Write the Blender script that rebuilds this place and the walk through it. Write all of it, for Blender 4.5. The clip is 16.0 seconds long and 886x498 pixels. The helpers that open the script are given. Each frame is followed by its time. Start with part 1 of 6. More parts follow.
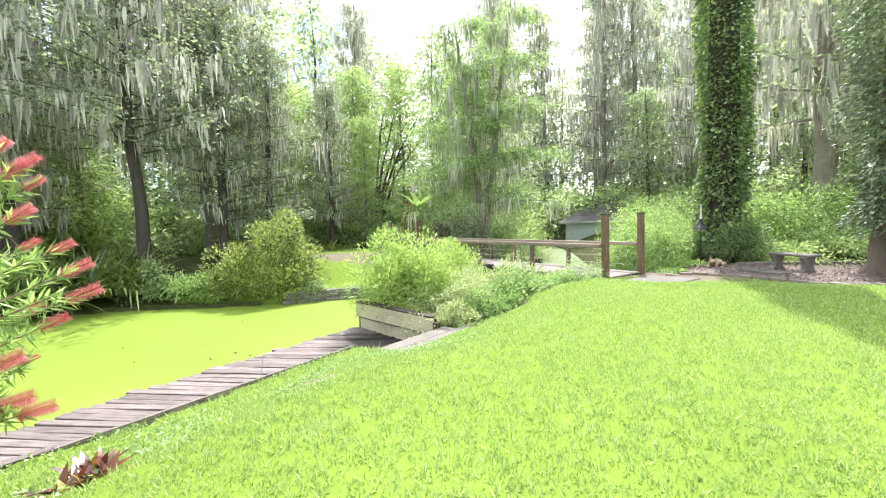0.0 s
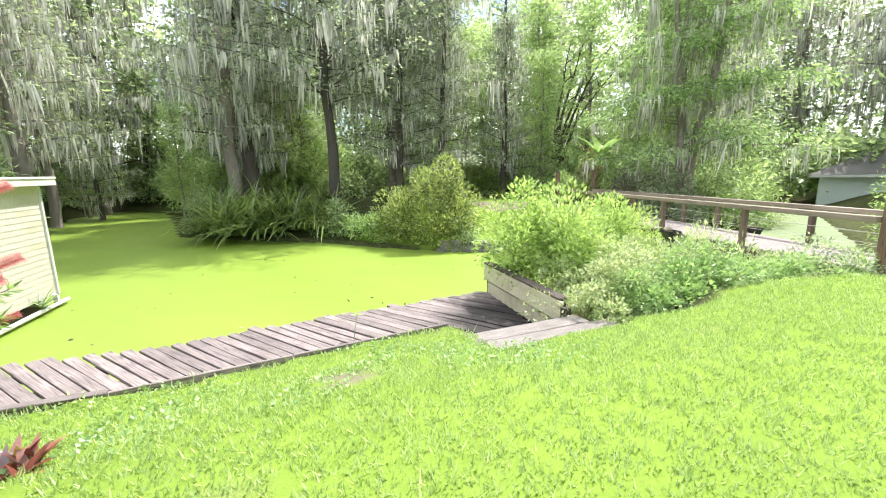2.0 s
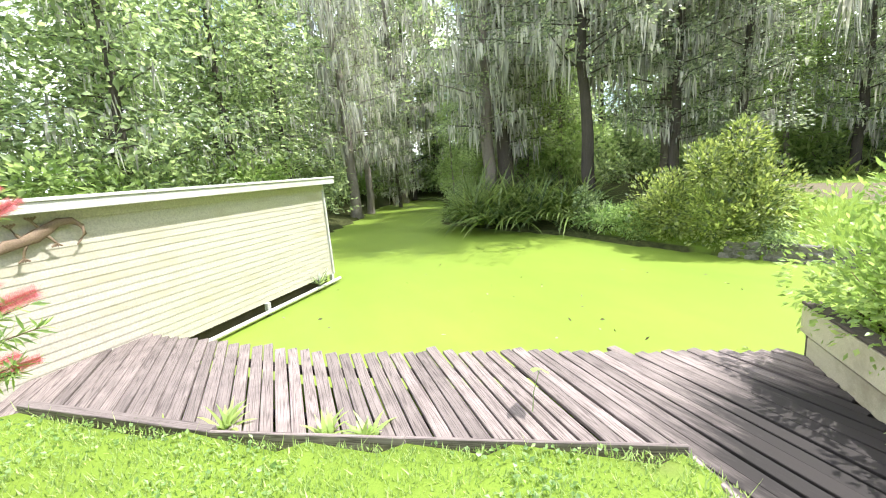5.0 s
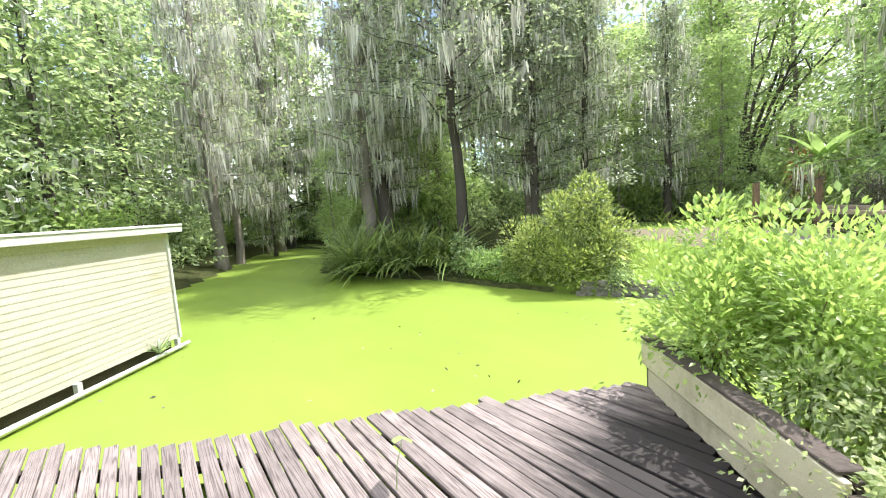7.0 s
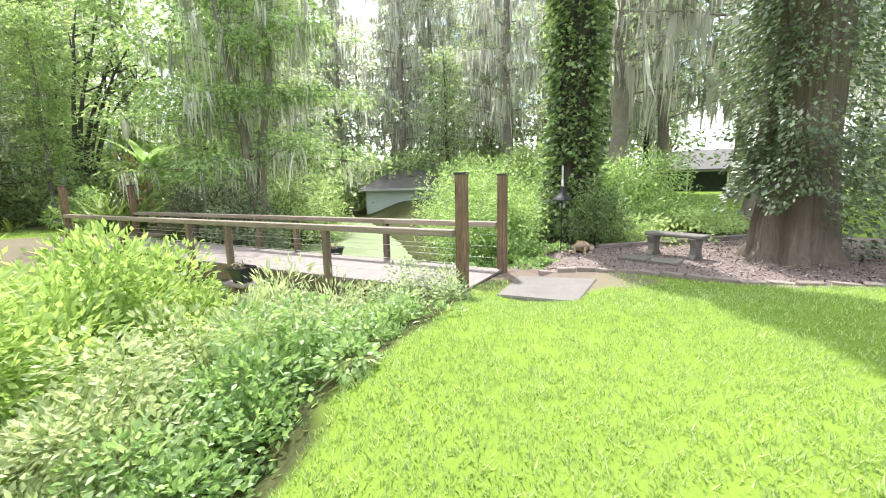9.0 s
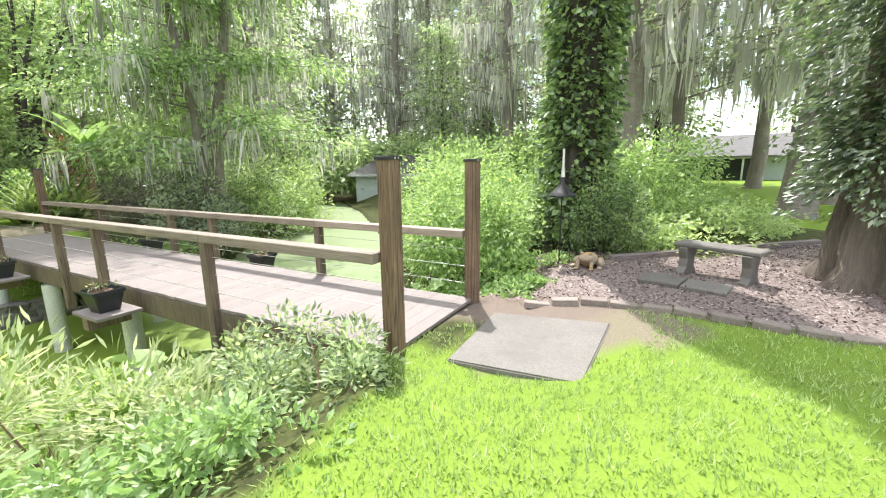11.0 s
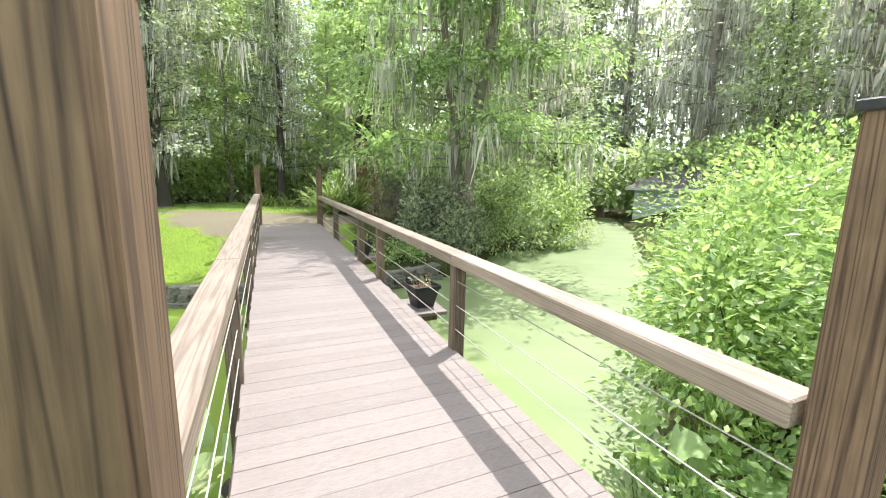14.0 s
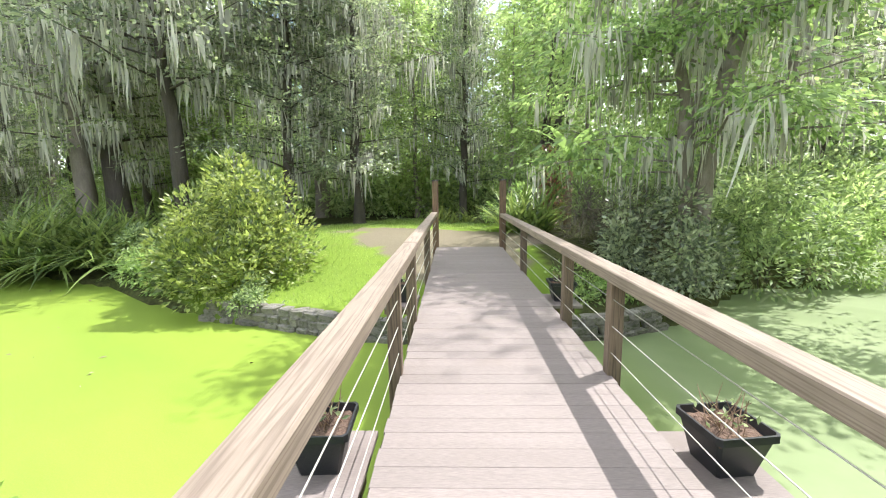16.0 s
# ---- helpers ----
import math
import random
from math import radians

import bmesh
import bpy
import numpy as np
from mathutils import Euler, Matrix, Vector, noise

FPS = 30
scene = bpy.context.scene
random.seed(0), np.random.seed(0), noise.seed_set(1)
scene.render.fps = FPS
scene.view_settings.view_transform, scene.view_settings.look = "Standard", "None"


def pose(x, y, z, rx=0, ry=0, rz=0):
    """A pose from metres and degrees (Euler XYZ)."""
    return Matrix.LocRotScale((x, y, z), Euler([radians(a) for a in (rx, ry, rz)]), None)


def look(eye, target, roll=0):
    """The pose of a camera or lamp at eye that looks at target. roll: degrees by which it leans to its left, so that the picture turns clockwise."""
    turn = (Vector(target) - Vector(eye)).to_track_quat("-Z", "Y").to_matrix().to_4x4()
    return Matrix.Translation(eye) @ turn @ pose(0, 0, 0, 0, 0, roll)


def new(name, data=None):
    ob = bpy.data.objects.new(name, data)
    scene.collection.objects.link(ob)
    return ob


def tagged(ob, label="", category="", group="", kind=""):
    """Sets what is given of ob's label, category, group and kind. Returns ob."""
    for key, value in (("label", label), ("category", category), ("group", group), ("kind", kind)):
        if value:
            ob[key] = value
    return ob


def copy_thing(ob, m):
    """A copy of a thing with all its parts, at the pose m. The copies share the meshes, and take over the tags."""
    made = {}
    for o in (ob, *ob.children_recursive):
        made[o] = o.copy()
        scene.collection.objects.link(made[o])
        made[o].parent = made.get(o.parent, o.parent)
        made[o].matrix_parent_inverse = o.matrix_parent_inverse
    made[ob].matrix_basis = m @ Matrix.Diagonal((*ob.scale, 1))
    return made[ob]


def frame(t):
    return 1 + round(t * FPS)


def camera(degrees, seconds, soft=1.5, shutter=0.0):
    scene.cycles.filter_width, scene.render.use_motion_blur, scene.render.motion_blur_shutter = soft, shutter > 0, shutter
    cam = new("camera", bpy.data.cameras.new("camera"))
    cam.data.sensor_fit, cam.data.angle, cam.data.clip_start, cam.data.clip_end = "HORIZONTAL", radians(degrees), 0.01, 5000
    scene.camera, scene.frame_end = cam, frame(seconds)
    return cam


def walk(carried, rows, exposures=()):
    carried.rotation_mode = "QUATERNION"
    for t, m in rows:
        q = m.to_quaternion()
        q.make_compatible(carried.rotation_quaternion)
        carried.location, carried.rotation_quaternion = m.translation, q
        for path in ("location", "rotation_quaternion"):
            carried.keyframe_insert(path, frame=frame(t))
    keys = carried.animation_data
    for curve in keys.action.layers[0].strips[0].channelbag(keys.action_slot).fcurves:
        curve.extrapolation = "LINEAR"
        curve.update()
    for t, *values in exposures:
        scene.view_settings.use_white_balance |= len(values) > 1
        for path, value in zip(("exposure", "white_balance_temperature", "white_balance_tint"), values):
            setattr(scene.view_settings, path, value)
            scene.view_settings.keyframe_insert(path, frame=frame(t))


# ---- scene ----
cam = camera(95.1, 16.0, soft=1.1)
METRES, EYE, TILT, LEAN, TURN = 14.0, 2.9, 0.0, 0.0, 2.3
ROWS = [
    (0.0, 0.0, 0.0, 0.0, -0.15, -3.94, 2.17),
    (0.5, 0.012, 0.0305, 0.001, 10.32, -4.54, 1.93),
    (1.0, 0.0234, 0.0601, 0.0028, 17.48, -5.86, 1.71),
    (1.5, 0.0397, 0.0916, 0.0016, 22.06, -8.12, 1.28),
    (2.0, 0.0447, 0.1216, 0.0009, 25.68, -10.69, 0.79),
    (2.5, 0.043, 0.1526, 0.0006, 29.89, -13.01, 0.66),
    (3.0, 0.0414, 0.1824, -0.0, 36.8, -14.18, 1.28),
    (3.5, 0.0317, 0.2063, -0.0004, 45.4, -14.51, 2.39),
    (4.0, 0.0172, 0.2278, -0.0012, 54.19, -15.33, 3.44),
    (6.5, -0.0178, 0.2924, -0.0026, 65.4, -7.51, 4.11),
    (7.0, -0.0133, 0.2952, -0.0037, 46.07, -5.76, 4.2),
    (7.5, 0.0075, 0.3078, -0.0042, 22.37, -6.59, 3.82),
    (8.0, 0.0328, 0.3233, -0.005, -0.1, -7.81, 2.87),
    (8.5, 0.0574, 0.3414, -0.0064, -17.85, -8.56, 1.93),
    (9.0, 0.0856, 0.3629, -0.0065, -28.14, -9.3, 1.17),
    (11.5, 0.2252, 0.4999, -0.0038, -27.09, -11.84, 0.42),
    (12.0, 0.2532, 0.5271, -0.0058, -22.35, -12.26, 0.16),
    (12.5, 0.2738, 0.5566, -0.0068, -16.2, -12.51, -0.14),
    (13.0, 0.2879, 0.5888, -0.0051, -7.88, -12.86, 0.2),
    (13.5, 0.2985, 0.6195, -0.0040, 1.09, -12.31, -0.15),
    (14.0, 0.3003, 0.6572, -0.0121, 10.73, -9.96, -1.35),
    (14.5, 0.2894, 0.6925, -0.0158, 26.46, -10.5, -1.3),
    (15.0, 0.27, 0.7258, -0.0143, 38.18, -9.57, -0.4),
    (15.5, 0.2402, 0.7663, -0.0116, 39.79, -8.41, 0.67),
    (16.0, 0.22, 0.8001, -0.0117, 35.36, -8.46, 0.74),
]
EXPOSURE = 1.24
walk(cam, [(t, pose(0, 0, EYE, TILT, LEAN, TURN) @ pose(METRES * x, METRES * y, METRES * z, 90 + pitch, roll, yaw)) for t, x, y, z, yaw, pitch, roll in ROWS])
scene.view_settings.exposure = EXPOSURE

# ---- sky and sun ----
SUN_AZ = (0.36, 0.93)
SUN_EL = 60.0
world = bpy.data.worlds.new("sky")
scene.world = world
world.use_nodes = True
wn, wl = world.node_tree.nodes, world.node_tree.links
wn.clear()
sky = wn.new("ShaderNodeTexSky")
sky.sky_type = "NISHITA"
sky.sun_disc = False
sky.sun_elevation = radians(SUN_EL)
sky.sun_rotation = math.atan2(SUN_AZ[0], SUN_AZ[1])
sky.air_density, sky.dust_density = 1.0, 1.5
tc = wn.new("ShaderNodeTexCoord")
mp = wn.new("ShaderNodeMapping")
mp.inputs["Scale"].default_value = (1, 1, 2.2)
cl = wn.new("ShaderNodeTexNoise")
cl.inputs["Scale"].default_value, cl.inputs["Detail"].default_value, cl.inputs["Roughness"].default_value = 2.3, 8, 0.55
cr = wn.new("ShaderNodeValToRGB")
cr.color_ramp.elements[0].position, cr.color_ramp.elements[1].position = 0.42, 0.58
mixc = wn.new("ShaderNodeMixRGB")
mixc.inputs[2].default_value = (11.6, 11.9, 12.4, 1)
bg = wn.new("ShaderNodeBackground")
bg.inputs["Strength"].default_value = 0.15
wo = wn.new("ShaderNodeOutputWorld")
wl.new(tc.outputs["Generated"], mp.inputs[0])
wl.new(mp.outputs[0], cl.inputs["Vector"])
wl.new(cl.outputs["Fac"], cr.inputs[0])
wl.new(cr.outputs[0], mixc.inputs[0])
wl.new(sky.outputs[0], mixc.inputs[1])
wl.new(mixc.outputs[0], bg.inputs[0])
wl.new(bg.outputs[0], wo.inputs[0])
sun = new("sun", bpy.data.lights.new("sun", "SUN"))
sun.data.energy, sun.data.angle, sun.data.color = 3.75, radians(0.6), (1.0, 0.97, 0.945)
sun.matrix_world = look((SUN_AZ[0] * 40, SUN_AZ[1] * 40, 40 * math.tan(radians(SUN_EL))), (0, 0, 0))

# ---- materials ----
def nodes_of(name):
    m = bpy.data.materials.new(name)
    m.use_nodes = True
    n = m.node_tree.nodes
    return m, n, m.node_tree.links, n["Principled BSDF"]


def ramp(n, l, src, stops):
    r = n.new("ShaderNodeValToRGB")
    e = r.color_ramp.elements
    while len(e) < len(stops):
        e.new(0.5)
    for k, (p, c) in zip(e, stops):
        k.position, k.color = p, (*c, 1)
    l.new(src, r.inputs[0])
    return r.outputs[0]


def noise_of(n, l, vec, scale, detail=4.0, rough=0.55, stretch=None):
    if stretch:
        m = n.new("ShaderNodeMapping")
        m.inputs["Scale"].default_value = stretch
        l.new(vec, m.inputs[0])
        vec = m.outputs[0]
    t = n.new("ShaderNodeTexNoise")
    t.inputs["Scale"].default_value, t.inputs["Detail"].default_value, t.inputs["Roughness"].default_value = scale, detail, rough
    l.new(vec, t.inputs["Vector"])
    return t.outputs["Fac"]


def blend(n, l, fac, a, b, how="MIX"):
    m = n.new("ShaderNodeMixRGB")
    m.blend_type = how
    for i, v in ((0, fac), (1, a), (2, b)):
        if isinstance(v, (int, float)):
            m.inputs[i].default_value = v
        elif isinstance(v, tuple):
            m.inputs[i].default_value = (*v, 1)
        else:
            l.new(v, m.inputs[i])
    return m.outputs[0]


def bump(n, l, p, h, strength, dist=0.02):
    b = n.new("ShaderNodeBump")
    b.inputs["Strength"].default_value, b.inputs["Distance"].default_value = strength, dist
    l.new(h, b.inputs["Height"])
    l.new(b.outputs[0], p.inputs["Normal"])


def surface(name, dark, light, scale=4.0, fine=60.0, rough=0.8, strength=0.4, stretch=None, stain=None, metal=0.0, world_space=False, vary=0.18):
    """A worn two-scale surface: broad tone from dark to light, fine grain, optional stain colour."""
    m, n, l, p = nodes_of(name)
    if world_space:
        vec = n.new("ShaderNodeNewGeometry").outputs["Position"]
    else:
        vec = n.new("ShaderNodeTexCoord").outputs["Object"]
    info = n.new("ShaderNodeObjectInfo")
    off = n.new("ShaderNodeVectorMath")
    off.operation = "MULTIPLY_ADD"
    l.new(info.outputs["Random"], off.inputs[0])
    off.inputs[1].default_value = (0, 0, 0) if world_space else (13.7, 9.1, 5.3)
    l.new(vec, off.inputs[2])
    v = off.outputs[0]
    broad = noise_of(n, l, v, scale, 5, 0.6, stretch)
    grain = noise_of(n, l, v, fine, 3, 0.6, stretch)
    c = ramp(n, l, broad, [(0.3, dark), (0.7, light)])
    c = blend(n, l, 0.55, c, ramp(n, l, grain, [(0.3, tuple(k * 0.55 for k in light)), (0.65, tuple(min(1, k * 1.12) for k in light))]), "MIX")
    if stain:
        c = blend(n, l, ramp(n, l, noise_of(n, l, v, scale * 0.6, 6, 0.7), [(0.5, (0, 0, 0)), (0.66, (0.85, 0.85, 0.85))]), c, stain)
    tone = n.new("ShaderNodeMapRange")
    tone.inputs["To Min"].default_value, tone.inputs["To Max"].default_value = 1 - vary, 1 + vary * 0.8
    l.new(info.outputs["Random"], tone.inputs["Value"])
    c = blend(n, l, 1.0, c, tone.outputs[0], "MULTIPLY")
    l.new(c, p.inputs["Base Color"])
    p.inputs["Roughness"].default_value, p.inputs["Metallic"].default_value = rough, metal
    bump(n, l, p, grain, strength)
    return m


def leafy(name, dark, light, through_part=0.4, gloss=0.12, tip=None, vary=0.5):
    """Leaves: tone varies leaf by leaf and in broad patches, light shines through them."""
    m, n, l, p = nodes_of(name)
    geo = n.new("ShaderNodeNewGeometry")
    patch = noise_of(n, l, geo.outputs["Position"], 0.9, 3)
    f = blend(n, l, vary, patch, geo.outputs["Random Per Island"])
    stops = [(0.25, dark), (0.75, light)] + ([(0.93, tip)] if tip else [])
    c = ramp(n, l, f, stops)
    d = n.new("ShaderNodeBsdfDiffuse")
    t = n.new("ShaderNodeBsdfTranslucent")
    g = n.new("ShaderNodeBsdfGlossy")
    g.inputs["Roughness"].default_value = 0.45
    l.new(c, d.inputs[0])
    l.new(blend(n, l, 1.0, c, (1.0, 1.0, 0.85), "MULTIPLY"), t.inputs[0])
    a, b = n.new("ShaderNodeMixShader"), n.new("ShaderNodeMixShader")
    a.inputs[0].default_value, b.inputs[0].default_value = through_part, gloss
    l.new(d.outputs[0], a.inputs[1])
    l.new(t.outputs[0], a.inputs[2])
    l.new(a.outputs[0], b.inputs[1])
    l.new(g.outputs[0], b.inputs[2])
    l.new(b.outputs[0], n["Material Output"].inputs[0])
    n.remove(p)
    return m


def wood(name, dark, light, lengthwise, rough=0.75, vary=0.15, rot_at=None):
    """Sawn timber: dark growth lines running lengthwise ('X', 'Y' or 'Z'), knots, weathering."""
    m, n, l, p = nodes_of(name)
    vec = n.new("ShaderNodeTexCoord").outputs["Object"]
    info = n.new("ShaderNodeObjectInfo")
    off = n.new("ShaderNodeVectorMath")
    off.operation = "MULTIPLY_ADD"
    l.new(info.outputs["Random"], off.inputs[0])
    off.inputs[1].default_value = (7.3, 3.9, 11.7)
    l.new(vec, off.inputs[2])
    k = "XYZ".index(lengthwise)
    st = [6.5, 6.5, 6.5]
    st[k] = 0.16
    field = noise_of(n, l, off.outputs[0], 1.6, 2.0, 0.5, tuple(st))
    rings = n.new("ShaderNodeMath")
    rings.operation = "MULTIPLY"
    rings.inputs[1].default_value = 95.0
    l.new(field, rings.inputs[0])
    wave = n.new("ShaderNodeMath")
    wave.operation = "SINE"
    l.new(rings.outputs[0], wave.inputs[0])
    fine_st = [60.0, 60.0, 60.0]
    fine_st[k] = 3.0
    fine = noise_of(n, l, off.outputs[0], 2.0, 3, 0.6, tuple(fine_st))
    broad = noise_of(n, l, off.outputs[0], 3.0, 4, 0.6)
    c = ramp(n, l, wave.outputs[0], [(0.0, light), (0.55, tuple(a * 0.4 + b * 0.6 for a, b in zip(dark, light))), (1.0, dark)])
    c = blend(n, l, 0.45, c, ramp(n, l, fine, [(0.3, dark), (0.7, light)]))
    c = blend(n, l, ramp(n, l, broad, [(0.35, (0, 0, 0)), (0.75, (0.45, 0.45, 0.45))]), c, tuple(a * 0.75 for a in dark))
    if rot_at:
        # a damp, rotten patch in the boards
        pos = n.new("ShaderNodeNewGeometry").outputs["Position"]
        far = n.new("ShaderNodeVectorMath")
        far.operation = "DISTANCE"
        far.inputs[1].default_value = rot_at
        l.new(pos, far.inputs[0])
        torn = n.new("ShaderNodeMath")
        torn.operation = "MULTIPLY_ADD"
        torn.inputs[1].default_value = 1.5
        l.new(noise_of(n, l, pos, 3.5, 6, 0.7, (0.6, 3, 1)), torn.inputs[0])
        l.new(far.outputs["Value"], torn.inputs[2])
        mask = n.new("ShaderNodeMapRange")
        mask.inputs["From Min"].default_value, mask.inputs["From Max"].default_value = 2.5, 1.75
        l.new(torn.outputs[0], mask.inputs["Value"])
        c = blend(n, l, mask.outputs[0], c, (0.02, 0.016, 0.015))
    tone = n.new("ShaderNodeMapRange")
    tone.inputs["To Min"].default_value, tone.inputs["To Max"].default_value = 1 - vary, 1 + vary
    l.new(info.outputs["Random"], tone.inputs["Value"])
    c = blend(n, l, 1.0, c, tone.outputs[0], "MULTIPLY")
    l.new(c, p.inputs["Base Color"])
    p.inputs["Roughness"].default_value = rough
    bump(n, l, p, fine, 0.35, 0.004)
    return m


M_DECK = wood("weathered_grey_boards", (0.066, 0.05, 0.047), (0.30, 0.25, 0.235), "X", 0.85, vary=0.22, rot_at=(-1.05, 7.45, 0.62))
M_STEP = wood("bleached_step_boards", (0.10, 0.083, 0.074), (0.30, 0.268, 0.24), "X", 0.85)
M_BRIDGE_DECK = surface("pale_bridge_boards", (0.19, 0.155, 0.145), (0.24, 0.204, 0.19), 1.2, 24, 0.7, 0.25, (1, 12, 12), (0.20, 0.165, 0.148), vary=0.07)
M_TIMBER = wood("treated_timber", (0.065, 0.045, 0.032), (0.225, 0.168, 0.118), "Z")
M_POST = wood("red_brown_post", (0.04, 0.021, 0.014), (0.255, 0.165, 0.10), "Z")
M_RAIL = wood("rail_timber", (0.17, 0.13, 0.10), (0.345, 0.28, 0.222), "Y")
M_CAP = surface("black_cap", (0.02, 0.02, 0.024), (0.04, 0.04, 0.045), 6, 80, 0.35, 0.1)
M_CABLE = surface("steel_cable", (0.5, 0.5, 0.48), (0.68, 0.67, 0.62), 8, 200, 0.4, 0.2, metal=0.6)
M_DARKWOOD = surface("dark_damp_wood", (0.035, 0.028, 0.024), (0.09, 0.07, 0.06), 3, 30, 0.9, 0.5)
M_CREAM = surface("cream_painted_board", (0.42, 0.38, 0.27), (0.54, 0.50, 0.37), 2, 30, 0.7, 0.25, (2, 12, 12), (0.3, 0.26, 0.18))
M_SIDING = surface("cream_siding", (0.47, 0.44, 0.365), (0.52, 0.49, 0.415), 0.8, 40, 0.55, 0.08, None, (0.40, 0.36, 0.26), vary=0.03)
M_WHITE = surface("white_paint", (0.5, 0.5, 0.48), (0.6, 0.6, 0.58), 2, 50, 0.5, 0.1, None, (0.5, 0.48, 0.42))
M_CONC = surface("concrete", (0.125, 0.113, 0.10), (0.18, 0.165, 0.148), 3, 70, 0.9, 0.4, None, (0.13, 0.118, 0.105))
M_BRICK = surface("edging_brick", (0.17, 0.135, 0.115), (0.27, 0.225, 0.195), 6, 60, 0.9, 0.5)
M_STONE = surface("wall_stone", (0.10, 0.095, 0.085), (0.27, 0.25, 0.22), 5, 40, 0.9, 0.7, None, (0.06, 0.08, 0.03))
M_BARK = surface("cypress_bark", (0.13, 0.11, 0.095), (0.30, 0.26, 0.225), 2.0, 14, 0.95, 0.9, (8, 8, 0.7), (0.36, 0.33, 0.29))
M_BARK_DARK = surface("dark_bark", (0.035, 0.03, 0.026), (0.105, 0.09, 0.075), 2.0, 14, 0.95, 0.9, (8, 8, 0.8))
M_BARK_BROWN = surface("old_brown_bark", (0.035, 0.028, 0.024), (0.19, 0.155, 0.125), 1.6, 9, 0.95, 1.0, (9, 9, 0.5), (0.11, 0.085, 0.068))
M_ROOF = surface("shingle_roof", (0.07, 0.065, 0.062), (0.15, 0.14, 0.135), 2, 30, 0.9, 0.4)
M_POT = surface("black_plastic_pot", (0.012, 0.013, 0.016), (0.03, 0.032, 0.036), 6, 90, 0.4, 0.1)
M_SOIL = surface("potting_soil", (0.07, 0.045, 0.032), (0.20, 0.13, 0.095), 12, 70, 0.95, 0.9)
M_TWIG = surface("dry_twig", (0.16, 0.10, 0.07), (0.32, 0.22, 0.15), 8, 60, 0.9, 0.3)
M_IRON = surface("black_iron", (0.015, 0.015, 0.016), (0.04, 0.038, 0.036), 8, 60, 0.45, 0.2, metal=0.5)
M_RUST = surface("rusty_metal", (0.14, 0.085, 0.05), (0.30, 0.22, 0.15), 6, 60, 0.7, 0.3, metal=0.3)
M_GLASS = surface("dark_window", (0.02, 0.025, 0.025), (0.04, 0.05, 0.05), 2, 20, 0.12, 0.02)
M_PALEWALL = surface("pale_green_wall", (0.56, 0.63, 0.60), (0.68, 0.74, 0.71), 1, 30, 0.8, 0.1)
M_LOG = surface("fallen_log", (0.10, 0.07, 0.05), (0.24, 0.18, 0.13), 4, 30, 0.95, 0.7)

L_CYPRESS = leafy("cypress_needles", (0.19, 0.24, 0.15), (0.58, 0.66, 0.40), 0.62, 0.03, None, 0.65)
L_DARK = leafy("dark_oak_leaves", (0.12, 0.165, 0.10), (0.50, 0.57, 0.36), 0.55, 0.1, None, 0.65)
L_BRIGHT = leafy("bright_leaves", (0.27, 0.39, 0.14), (0.55, 0.68, 0.30), 0.68, 0.04)
L_MID = leafy("forest_leaves", (0.18, 0.26, 0.13), (0.58, 0.70, 0.36), 0.68, 0.05, None, 0.65)
L_MOSS = leafy("hanging_moss", (0.36, 0.355, 0.34), (0.84, 0.83, 0.80), 0.55, 0.01, None, 0.6)
L_FEATHER = leafy("feathery_leaves", (0.17, 0.27, 0.10), (0.50, 0.66, 0.27), 0.62, 0.04, None, 0.6)
L_BUSH = leafy("yellow_green_bush", (0.10, 0.155, 0.045), (0.49, 0.57, 0.17), 0.55, 0.06, (0.60, 0.62, 0.18), 0.6)
L_STRAP = leafy("strap_leaves", (0.08, 0.14, 0.045), (0.42, 0.53, 0.16), 0.5, 0.06, (0.52, 0.48, 0.15))
L_VINE = leafy("vine_leaves", (0.18, 0.30, 0.09), (0.50, 0.66, 0.24), 0.58, 0.05, (0.54, 0.66, 0.22), 0.6)
L_IVY = leafy("ivy_leaves", (0.055, 0.095, 0.045), (0.24, 0.33, 0.14), 0.45, 0.14)
L_CLIMB = leafy("climbing_vine_leaves", (0.075, 0.14, 0.05), (0.36, 0.50, 0.17), 0.55, 0.1, (0.52, 0.62, 0.18), 0.65)
L_SHRUB = leafy("fresh_shrub_leaves", (0.27, 0.40, 0.11), (0.54, 0.68, 0.22), 0.6, 0.05, (0.62, 0.68, 0.16))
L_PALE = leafy("pale_shrub_leaves", (0.30, 0.39, 0.17), (0.60, 0.66, 0.36), 0.58, 0.04, (0.64, 0.62, 0.44), 0.6)
L_GREEN = leafy("broad_green_leaves", (0.18, 0.31, 0.09), (0.42, 0.58, 0.22), 0.58, 0.06, None, 0.6)
L_GRASS = leafy("lawn_blades", (0.23, 0.34, 0.10), (0.49, 0.62, 0.235), 0.5, 0.03, (0.56, 0.56, 0.30), 0.7)
L_GREYTWIG = leafy("grey_brush", (0.09, 0.08, 0.07), (0.22, 0.19, 0.16), 0.2, 0.02)
L_RED = leafy("red_bottlebrush", (0.56, 0.12, 0.15), (0.80, 0.32, 0.34), 0.45, 0.03)
L_CROTON = leafy("croton_leaves", (0.09, 0.018, 0.014), (0.32, 0.07, 0.03), 0.35, 0.15, (0.36, 0.33, 0.05), 0.9)
L_ORANGE = leafy("orange_bracts", (0.45, 0.14, 0.02), (0.60, 0.28, 0.04), 0.4, 0.1)


